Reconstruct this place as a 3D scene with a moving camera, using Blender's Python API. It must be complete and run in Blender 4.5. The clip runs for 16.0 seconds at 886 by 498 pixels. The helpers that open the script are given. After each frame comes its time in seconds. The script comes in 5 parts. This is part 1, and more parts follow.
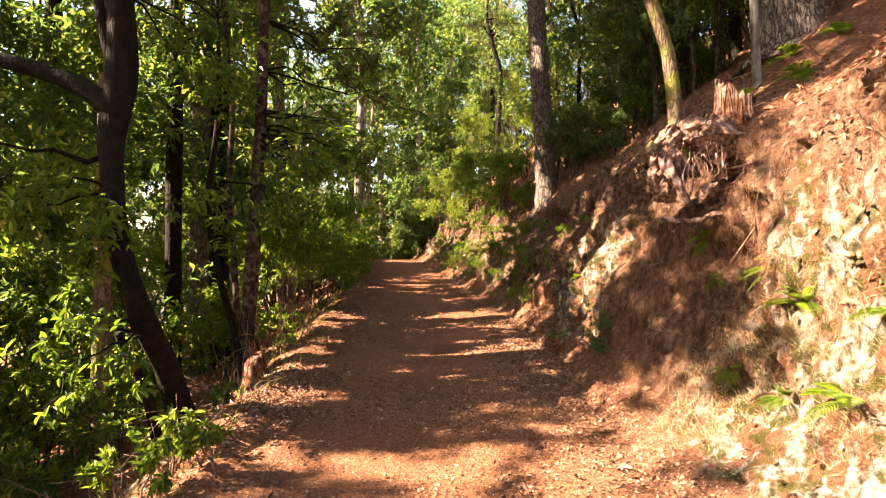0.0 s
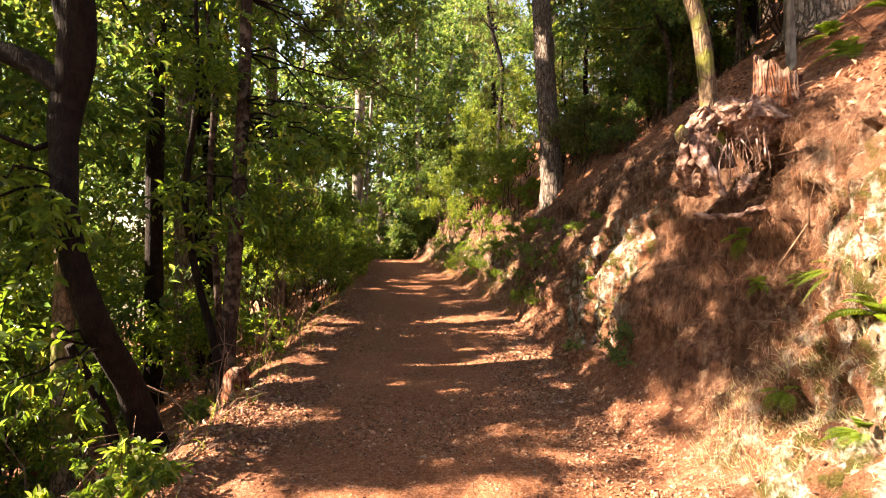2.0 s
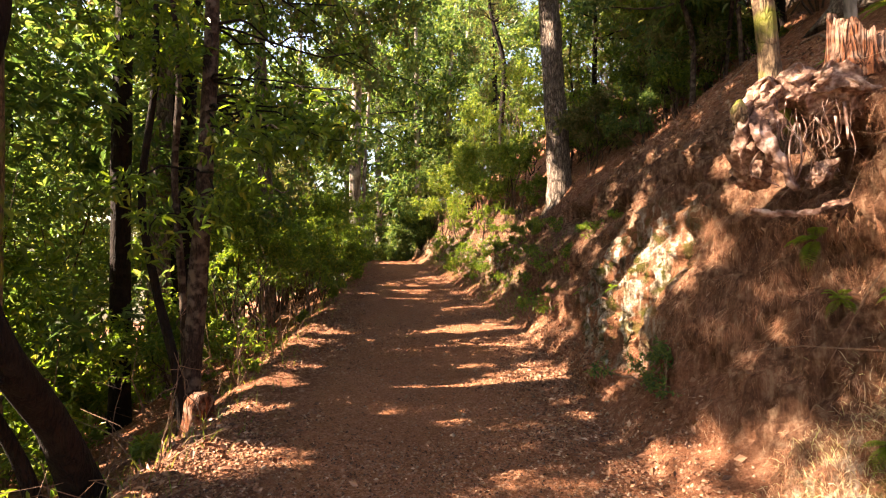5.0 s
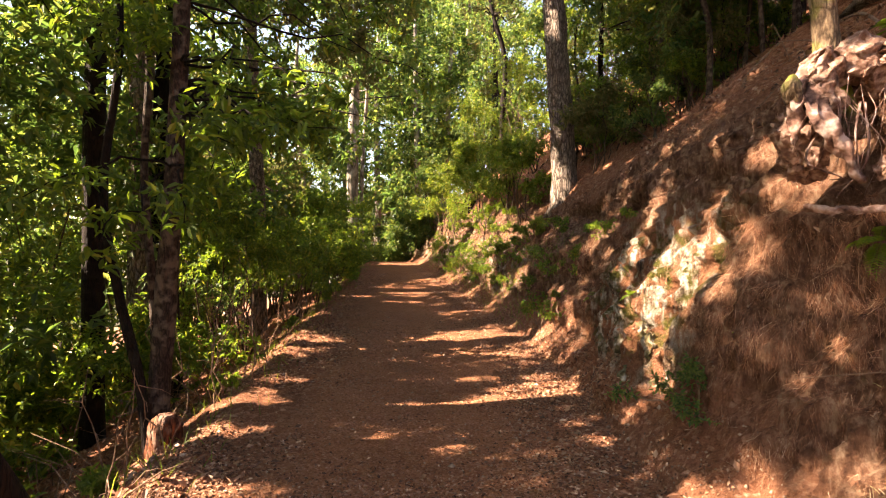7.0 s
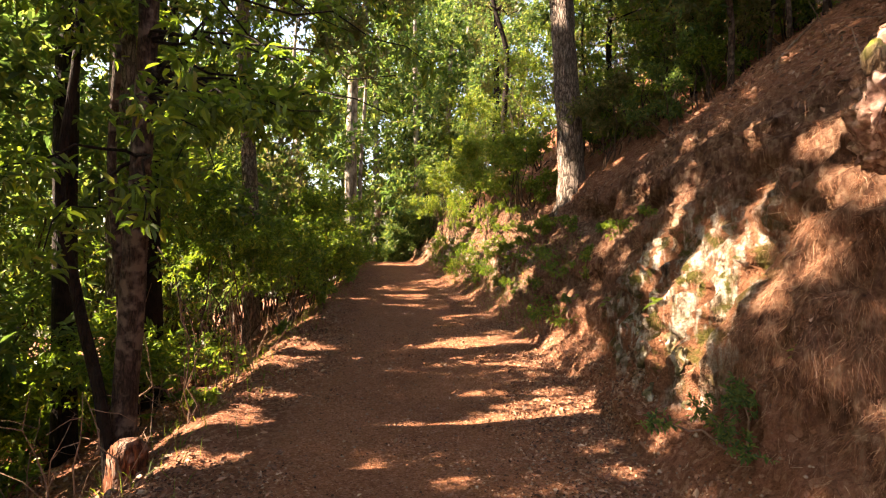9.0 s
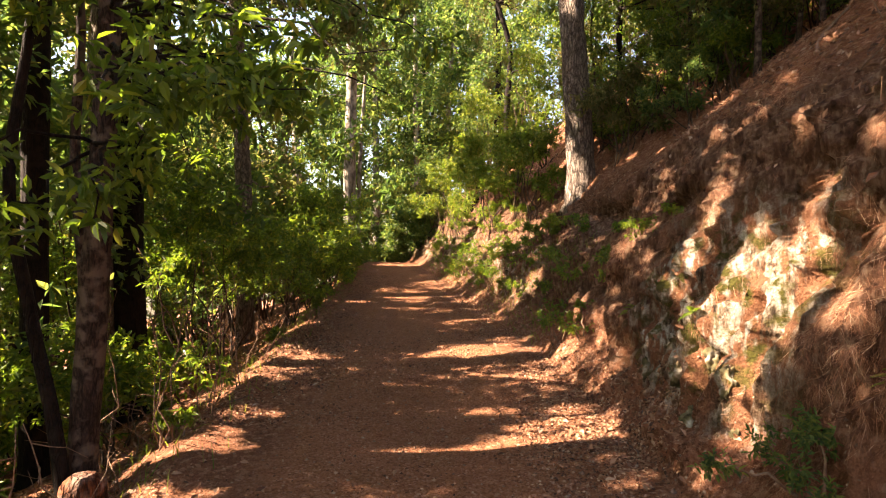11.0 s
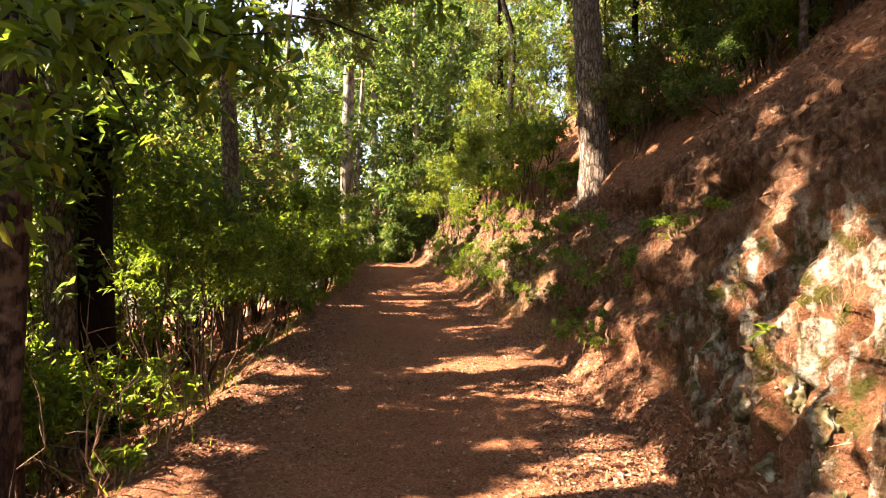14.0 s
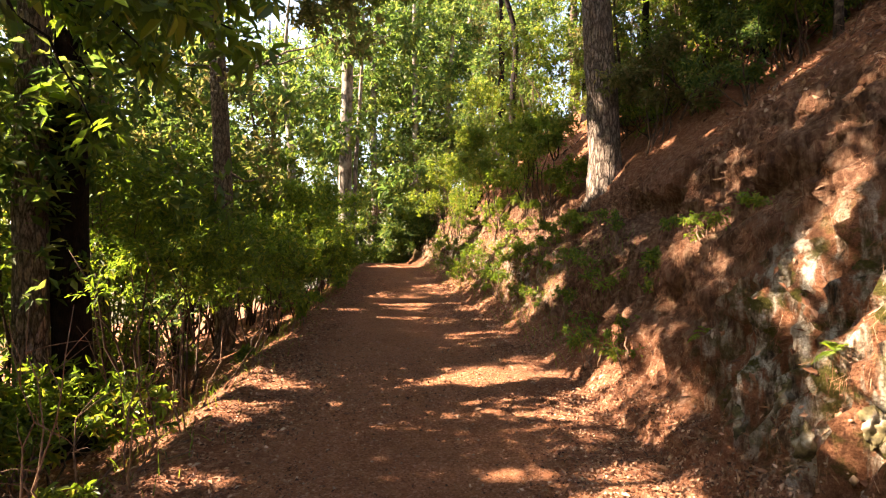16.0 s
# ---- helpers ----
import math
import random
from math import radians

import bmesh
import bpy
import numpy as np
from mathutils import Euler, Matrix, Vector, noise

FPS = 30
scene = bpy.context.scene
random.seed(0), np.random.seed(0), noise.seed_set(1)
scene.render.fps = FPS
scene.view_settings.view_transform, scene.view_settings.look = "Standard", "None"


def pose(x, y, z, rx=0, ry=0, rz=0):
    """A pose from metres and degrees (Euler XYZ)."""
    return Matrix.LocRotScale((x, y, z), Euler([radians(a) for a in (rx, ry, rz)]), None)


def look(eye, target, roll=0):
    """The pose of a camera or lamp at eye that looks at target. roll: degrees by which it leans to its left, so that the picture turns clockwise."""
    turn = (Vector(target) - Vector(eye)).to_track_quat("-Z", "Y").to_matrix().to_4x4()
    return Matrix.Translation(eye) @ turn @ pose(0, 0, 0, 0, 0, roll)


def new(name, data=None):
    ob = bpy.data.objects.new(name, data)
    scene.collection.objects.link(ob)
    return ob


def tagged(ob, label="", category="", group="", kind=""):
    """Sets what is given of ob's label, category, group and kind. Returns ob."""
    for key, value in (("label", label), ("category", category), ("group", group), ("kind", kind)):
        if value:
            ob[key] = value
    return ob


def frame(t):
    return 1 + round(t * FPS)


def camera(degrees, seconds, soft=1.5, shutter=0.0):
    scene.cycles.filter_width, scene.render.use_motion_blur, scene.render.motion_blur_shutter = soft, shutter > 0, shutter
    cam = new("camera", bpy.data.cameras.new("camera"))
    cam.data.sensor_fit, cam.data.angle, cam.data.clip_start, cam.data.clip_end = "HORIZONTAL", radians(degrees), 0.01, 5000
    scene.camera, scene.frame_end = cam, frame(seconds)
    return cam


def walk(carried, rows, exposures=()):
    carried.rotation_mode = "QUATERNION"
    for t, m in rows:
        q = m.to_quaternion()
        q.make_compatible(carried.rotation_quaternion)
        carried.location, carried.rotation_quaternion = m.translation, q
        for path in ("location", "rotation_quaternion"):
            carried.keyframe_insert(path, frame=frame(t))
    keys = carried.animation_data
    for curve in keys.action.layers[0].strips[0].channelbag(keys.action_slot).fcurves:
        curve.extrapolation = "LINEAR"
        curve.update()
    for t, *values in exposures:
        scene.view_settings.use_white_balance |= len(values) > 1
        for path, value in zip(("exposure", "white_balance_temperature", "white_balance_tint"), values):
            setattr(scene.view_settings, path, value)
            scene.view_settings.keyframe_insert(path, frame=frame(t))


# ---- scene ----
cam = camera(79.2, 16.0, 1.2)
METRES, EYE, TILT, LEAN, TURN = 4.8, 1.75, 0.0, 0.0, 0.0
ROWS = [
    (0.0, 0.0, 0.0, 0.0, -0.0, 0.0, -0.0),
    (0.5, -0.0017, 0.035, -0.0001, 0.0, 0.01, -0.01),
    (1.0, -0.0027, 0.0701, -0.0003, -0.01, 0.01, -0.02),
    (1.5, -0.0027, 0.1051, -0.0004, -0.03, 0.0, -0.01),
    (2.0, -0.0025, 0.1396, -0.0001, -0.03, -0.01, -0.01),
    (2.5, -0.0023, 0.1736, 0.0005, -0.03, 0.0, -0.0),
    (3.0, -0.002, 0.2068, 0.0021, -0.03, -0.01, 0.01),
    (3.5, -0.0011, 0.2398, 0.0032, -0.03, 0.01, 0.04),
    (4.0, -0.001, 0.2715, 0.0047, -0.05, 0.01, 0.04),
    (6.5, 0.0018, 0.4313, 0.0113, -0.05, 0.05, 0.07),
    (7.0, 0.0036, 0.4627, 0.012, -0.06, 0.04, 0.07),
    (7.5, 0.0037, 0.4937, 0.0122, -0.08, 0.04, 0.05),
    (8.0, 0.0027, 0.525, 0.0132, -0.09, 0.03, 0.05),
    (8.5, 0.0013, 0.5554, 0.0143, -0.09, 0.02, 0.05),
    (9.0, -0.0006, 0.5861, 0.0155, -0.1, 0.01, -0.0),
    (11.5, -0.0133, 0.7378, 0.0203, -0.12, -0.04, 0.01),
    (12.0, -0.016, 0.7672, 0.0202, -0.13, -0.03, 0.0),
    (12.5, -0.0184, 0.7966, 0.0207, -0.16, -0.03, -0.0),
    (13.0, -0.0191, 0.8267, 0.0206, -0.17, -0.03, -0.05),
    (13.5, -0.0202, 0.8564, 0.0213, -0.19, -0.03, -0.06),
    (14.0, -0.0211, 0.8858, 0.0218, -0.2, -0.04, -0.05),
    (14.5, -0.0231, 0.9149, 0.0223, -0.22, -0.03, -0.04),
    (15.0, -0.0247, 0.9433, 0.0235, -0.22, -0.05, -0.05),
    (15.5, -0.0247, 0.9711, 0.0251, -0.22, -0.07, -0.05),
    (16.0, -0.0255, 0.9983, 0.0259, -0.22, -0.06, -0.03),
]
EXPOSURE = [(0.0, 3.12, 8500.0, 20.0), (16.0, 3.15, 8500.0, 20.0)]
walk(cam, [(t, pose(0, 0, EYE, TILT, LEAN, TURN) @ pose(METRES * x, METRES * y, METRES * z, 90 + pitch, roll, yaw)) for t, x, y, z, yaw, pitch, roll in ROWS], EXPOSURE)

# ---- light ----
SUN = Vector((-0.87, -0.08, 0.66)).normalized()      # the way towards the sun
world = bpy.data.worlds.new("sky")
scene.world = world
world.use_nodes = True
wn = world.node_tree.nodes
sky = wn.new("ShaderNodeTexSky")
sky.sky_type, sky.sun_disc = "NISHITA", False
sky.sun_elevation = math.asin(SUN.z)
sky.sun_rotation = math.atan2(SUN.x, SUN.y)
world.node_tree.links.new(sky.outputs[0], wn["Background"].inputs[0])
wn["Background"].inputs[1].default_value = 0.075
sun = new("sun", bpy.data.lights.new("sun", "SUN"))
sun.data.energy, sun.data.angle, sun.data.color = 5.0, radians(0.6), (1.0, 0.93, 0.82)
sun.matrix_world = look(SUN * 60, (0, 0, 0))

RNG = np.random.default_rng(11)

# Gaps in the crowns through which the sun reaches the place: middle of the lit patch, half-width along the trail, half-height across the beam
GAPS = [  # on the trail
    (0.42, 11.1, 0.42, 0.48, 0.42), (0.95, 11.6, 0.5, 0.38, 0.3), (0.05, 10.85, 0.4, 0.16, 0.32), (1.2, 11.0, 0.45, 0.24, 0.2), (-0.42, 9.46, 0.3, 0.1, 0.24), (-0.1, 9.7, 0.33, 0.06, 0.2),
    (0.33, 8.6, 0.26, 0.14, 0.28), (-0.55, 8.58, 0.27, 0.09, 0.22), (0.47, 7.89, 0.24, 0.1, 0.26), (1.4, 8.25, 0.29, 0.24, 0.27), (0.95, 7.87, 0.26, 0.15, 0.24), (-0.75, 14.95, 0.56, 0.16, 0.32),
    (-2.0, 15.7, 0.63, 0.2, 0.3), (-1.8, 8.38, 0.29, 0.22, 0.27), (-1.93, 8.0, 0.3, 0.18, 0.22), (-1.9, 10.55, 0.4, 0.2, 0.2), (-1.81, 7.66, 0.26, 0.16, 0.22), (-2.2, 27.0, 1.1, 0.9, 0.6),
    (-1.2, 4.2, 0.1, 0.28, 0.35), (-0.6, 4.15, 0.07, 0.28, 0.4), (0.07, 4.1, 0.06, 0.2, 0.35), (0.35, 4.85, 0.1, 0.15, 0.3), (-0.04, 3.6, 0.04, 0.16, 0.35), (1.2, 3.2, 0.1, 0.7, 0.7),
    (0.71, 6.4, 0.19, 0.09, 0.27), (0.8, 8.17, 0.28, 0.08, 0.2), (-0.08, 8.63, 0.26, 0.07, 0.25), (1.36, 5.9, 0.2, 0.1, 0.2), (1.85, 5.05, 0.35, 0.12, 0.3), (1.6, 5.5, 0.28, 0.09, 0.25), (1.7, 4.7, 0.3, 0.14, 0.3),
    (1.3, 4.3, 0.15, 0.28, 0.35), (1.0, 3.9, 0.1, 0.3, 0.4), (1.6, 4.0, 0.25, 0.4, 0.4),
]
GAPS += [  # on the bank
    (2.4, 2.5, 0.8, 1.2, 1.3), (2.2, 3.9, 0.45, 0.7, 0.42), (2.7, 3.8, 1.8, 0.4, 0.3), (2.0, 4.7, 0.5, 0.2, 0.25), (2.1, 6.75, 1.45, 0.3, 0.4), (2.5, 6.2, 2.2, 0.25, 0.2), (2.8, 3.6, 2.0, 1.0, 0.8), (2.1, 6.5, 1.5, 0.35, 0.35), (2.3, 6.9, 2.2, 0.3, 0.2), (2.1, 7.1, 1.5, 0.8, 0.7), (2.2, 7.9, 1.7, 0.45, 0.55), (2.0, 6.6, 1.9, 0.18, 0.2),
    (2.4, 5.7, 2.8, 0.55, 0.45), (3.1, 5.2, 3.3, 0.5, 0.35), (3.8, 4.6, 3.8, 0.6, 0.3), (2.9, 4.4, 2.6, 0.45, 0.3), (2.3, 9.6, 2.0, 0.3, 0.25), (3.3, 11.5, 3.4, 0.5, 0.3),
    (1.7, 13.0, 1.2, 0.4, 0.5), (1.2, 15.6, 1.2, 0.5, 0.4), (2.35, 7.85, 2.3, 0.35, 0.3), (2.24, 5.95, 1.7, 0.2, 0.2), (4.27, 11.8, 4.25, 0.5, 0.3), (3.2, 12.8, 3.4, 0.45, 0.3),
    (1.25, 16.2, 1.5, 0.6, 0.4), (1.6, 15.8, 2.1, 0.5, 0.4), (3.4, 14.0, 3.7, 0.35, 0.3), (2.2, 15.3, 2.4, 0.5, 0.4), (2.2, 7.5, 1.5, 0.5, 0.45), (2.4, 5.45, 2.75, 0.36, 0.3), (2.0, 10.6, 0.9, 0.25, 0.3), (2.9, 7.6, 2.9, 0.35, 0.22), (3.2, 8.5, 3.2, 0.3, 0.15), (2.6, 6.5, 2.7, 0.3, 0.3),
]
GAPS += [  # on trunks and shrubs
    (2.55, 14.0, 3.3, 0.45, 0.7), (-2.6, 7.37, 2.3, 0.22, 0.75), (1.0, 18.0, 2.6, 3.0, 1.1), (0.5, 23.0, 3.0, 2.5, 1.3), (-3.2, 17.0, 2.2, 1.6, 0.5),
    (-4.6, 7.0, 0.0, 0.3, 0.3), (-2.6, 31.5, 2.2, 2.5, 1.6), (-2.4, 3.9, 0.2, 0.5, 0.4), (-3.5, 4.5, 1.3, 0.35, 0.4),
     (-2.4, 7.8, 0.0, 0.25, 0.3), (-2.6, 9.6, 0.0, 0.3, 0.4), (-4.05, 6.4, 3.2, 0.2, 0.4),
]
_r = np.random.default_rng(5)
for _ in range(44):
    gy = _r.uniform(7.0, 24.0)
    GAPS.append((_r.uniform(-1.6, 1.6) - 0.08 * max(gy - 10, 0), gy, 0.045 * gy - 0.08, _r.uniform(0.03, 0.1), _r.uniform(0.08, 0.26)))
for _ in range(120):
    gy = _r.uniform(4.0, 30.0)
    gx = -2.3 - 0.07 * gy - _r.uniform(0, 1) ** 1.3 * 4.6
    gz = min(_r.uniform(0.1, 1.0) * (2.6 if gy < 12 else 5.5), 0.2 + 0.72 * (-1.6 - 0.07 * gy - gx))
    GAPS.append((gx, gy, gz, _r.uniform(0.2, 0.55), _r.uniform(0.25, 0.7)))
for _ in range(46):
    gy = _r.uniform(3.6, 17.0)
    gz = _r.uniform(0.2, 3.2)
    GAPS.append((1.6 + 0.4 * gz - 0.12 * max(gy - 10, 0), gy, gz, _r.uniform(0.07, 0.28), _r.uniform(0.07, 0.24)))
for _ in range(30):
    gy = _r.uniform(9.0, 26.0)
    gx = 3.0 + _r.uniform(0, 4.0)
    GAPS.append((gx, gy, 0.045 * gy + 2.2 + 0.8 * (gx - 2.6) + _r.uniform(0, 3), _r.uniform(0.15, 0.5), _r.uniform(0.2, 0.5)))
for _ in range(22):
    gy = _r.uniform(4.6, 11.0)
    GAPS.append((_r.uniform(1.0, 1.9), gy, 0.045 * gy + 0.05, _r.uniform(0.06, 0.16), _r.uniform(0.1, 0.25)))
for _ in range(48):
    GAPS.append((_r.uniform(-7.0, 2.5), _r.uniform(25.0, 44.0), _r.uniform(1.5, 10.0), _r.uniform(0.5, 1.2), _r.uniform(0.5, 1.1)))
for _ in range(60):
    gx, gy = _r.uniform(2.6, 7.0), _r.uniform(15.0, 26.0)
    GAPS.append((gx, gy, 0.045 * gy + 2.4 + 0.8 * (gx - 2.6) + _r.uniform(0.4, 6.0), _r.uniform(0.4, 0.9), _r.uniform(0.35, 0.8)))
for _ in range(46):
    gx, gy = _r.uniform(4.0, 8.5), _r.uniform(12.5, 24.0)
    GAPS.append((gx, gy, 0.045 * gy + 2.4 + 0.8 * (gx - 2.6) + _r.uniform(0.5, 4.5), _r.uniform(0.25, 0.7), _r.uniform(0.25, 0.7)))
U = Vector((SUN.y, -SUN.x, 0)).normalized()
V = SUN.cross(U)
UV = np.array([U, V])
GAP_UV = np.array([g[:3] for g in GAPS]) @ UV.T
GAP_R = np.array([g[3:] for g in GAPS])
GAP_S = np.array([g[:3] for g in GAPS]) @ np.array(SUN)


# ---- noise ----
TABLE = np.random.default_rng(3).random((256, 256))


def value(x, y):
    xi, yi = np.floor(x).astype(int), np.floor(y).astype(int)
    fx, fy = x - xi, y - yi
    fx, fy = fx * fx * (3 - 2 * fx), fy * fy * (3 - 2 * fy)
    a, b = TABLE[xi & 255, yi & 255], TABLE[(xi + 1) & 255, yi & 255]
    c, d = TABLE[xi & 255, (yi + 1) & 255], TABLE[(xi + 1) & 255, (yi + 1) & 255]
    return (a + (b - a) * fx) * (1 - fy) + (c + (d - c) * fx) * fy - 0.5


def fbm(x, y, octaves=4):
    return sum(value(x * 2 ** k + 17 * k, y * 2 ** k + 31 * k) / 2 ** k for k in range(octaves))


def smooth(a, b, t):
    t = np.clip((t - a) / (b - a), 0, 1)
    return t * t * (3 - 2 * t)


def in_gap(p):
    """Which of the points p lie in the way of the sun to a lit patch; the gaps have ragged rims."""
    uv, s = p @ UV.T, p @ np.array(SUN)
    hit = np.zeros(len(p), bool)
    rim = 0.9 + 1.0 * fbm(uv[:, 0] * 5.5 + 60, uv[:, 1] * 5.5 + 25, 3)
    for c, r, s0 in zip(GAP_UV, GAP_R, GAP_S):
        q = (uv - c) / r
        hit |= ((q * q).sum(1) < rim) & (s > s0 + 0.7)
    return hit


# ---- materials ----
def material(name):
    m = bpy.data.materials.new(name)
    m.use_nodes = True
    return m, m.node_tree.nodes, m.node_tree.links, m.node_tree.nodes["Principled BSDF"]


def add(nodes, kind, **values):
    n = nodes.new(kind)
    for key, v in values.items():
        n.inputs[key.replace("_", " ")].default_value = v
    return n


def ramp(nodes, links, source, stops):
    n = nodes.new("ShaderNodeValToRGB")
    e = n.color_ramp.elements
    while len(e) < len(stops):
        e.new(0.5)
    for el, (at, c) in zip(e, stops):
        el.position, el.color = at, (*c, 1)
    links.new(source, n.inputs[0])
    return n.outputs[0]


def mixed(nodes, links, fac, a, b):
    n = nodes.new("ShaderNodeMix")
    n.data_type = "RGBA"
    links.new(fac, n.inputs[0])
    links.new(a, n.inputs[6])
    links.new(b, n.inputs[7])
    return n.outputs[2]


def bump(nodes, links, bsdf, height, strength, distance):
    n = add(nodes, "ShaderNodeBump", Strength=strength, Distance=distance)
    links.new(height, n.inputs["Height"])
    links.new(n.outputs[0], bsdf.inputs["Normal"])


def leaf_material(name, stops, gloss=0.42, through_light=0.52):
    """A leaf: glossy face, light shining through; the hue differs from leaf to leaf."""
    m, n, l, bsdf = material(name)
    info = n.new("ShaderNodeNewGeometry")
    tint = ramp(n, l, info.outputs["Random Per Island"], stops)
    l.new(tint, bsdf.inputs["Base Color"])
    bsdf.inputs["Roughness"].default_value = gloss
    bsdf.inputs["Specular IOR Level"].default_value = 0.4
    back = n.new("ShaderNodeBsdfTranslucent")
    bright = n.new("ShaderNodeHueSaturation")
    bright.inputs["Hue"].default_value = 0.486
    bright.inputs["Saturation"].default_value, bright.inputs["Value"].default_value = 1.08, 2.45
    l.new(tint, bright.inputs["Color"])
    l.new(bright.outputs[0], back.inputs[0])
    mix = add(n, "ShaderNodeMixShader", Fac=through_light)
    l.new(bsdf.outputs[0], mix.inputs[1])
    l.new(back.outputs[0], mix.inputs[2])
    l.new(mix.outputs[0], n["Material Output"].inputs[0])
    return m


def bark_material(name, dark, light, scale, stretch, depth, moss=0.0, blotch=None):
    m, n, l, bsdf = material(name)
    co = n.new("ShaderNodeTexCoord")
    mp = n.new("ShaderNodeMapping")
    mp.inputs["Scale"].default_value = (1, 1, stretch)
    l.new(co.outputs["Object"], mp.inputs[0])
    warp = add(n, "ShaderNodeTexNoise", Scale=scale * 0.7, Detail=6.0)
    l.new(mp.outputs[0], warp.inputs["Vector"])
    vor = add(n, "ShaderNodeTexVoronoi", Scale=scale)
    vor.feature = "DISTANCE_TO_EDGE"
    off = n.new("ShaderNodeVectorMath")
    off.operation = "MULTIPLY_ADD"
    off.inputs[1].default_value = (0.12, 0.12, 0.12)
    l.new(warp.outputs["Color"], off.inputs[0])
    l.new(mp.outputs[0], off.inputs[2])
    l.new(off.outputs[0], vor.inputs["Vector"])
    grain = add(n, "ShaderNodeTexNoise", Scale=scale * 6, Detail=8.0)
    l.new(mp.outputs[0], grain.inputs["Vector"])
    body = ramp(n, l, grain.outputs[0], [(0.3, dark), (0.72, light)])
    mul = n.new("ShaderNodeMix")
    mul.data_type, mul.blend_type = "RGBA", "MULTIPLY"
    mul.inputs[0].default_value = 0.75
    l.new(body, mul.inputs[6])
    gray = ramp(n, l, vor.outputs["Distance"], [(0.0, (0.12, 0.10, 0.09)), (0.2, (1, 1, 1))])
    l.new(gray, mul.inputs[7])
    out = mul.outputs[2]
    if blotch:
        spot = add(n, "ShaderNodeTexNoise", Scale=scale * 0.45, Detail=3.0)
        l.new(co.outputs["Object"], spot.inputs["Vector"])
        tone = n.new("ShaderNodeRGB")
        tone.outputs[0].default_value = (*blotch, 1)
        out = mixed(n, l, ramp(n, l, spot.outputs[0], [(0.48, (0, 0, 0)), (0.62, (1, 1, 1))]), out, tone.outputs[0])
    if moss:
        spot = add(n, "ShaderNodeTexNoise", Scale=3.1, Detail=5.0)
        l.new(co.outputs["Object"], spot.inputs["Vector"])
        green = n.new("ShaderNodeRGB")
        green.outputs[0].default_value = (0.16, 0.17, 0.03, 1)
        out = mixed(n, l, ramp(n, l, spot.outputs[0], [(0.62 - moss, (0, 0, 0)), (0.75 - moss, (1, 1, 1))]), out, green.outputs[0])
    l.new(out, bsdf.inputs["Base Color"])
    bsdf.inputs["Roughness"].default_value = 0.9
    bsdf.inputs["Specular IOR Level"].default_value = 0.2
    h = n.new("ShaderNodeMath")
    h.operation = "MULTIPLY_ADD"
    h.inputs[1].default_value = 0.35
    l.new(grain.outputs[0], h.inputs[0])
    edge_height = n.new("ShaderNodeMapRange")
    edge_height.inputs["From Max"].default_value = 0.2
    l.new(vor.outputs["Distance"], edge_height.inputs[0])
    l.new(edge_height.outputs[0], h.inputs[2])
    bump(n, l, bsdf, h.outputs[0], 0.9, depth)
    return m


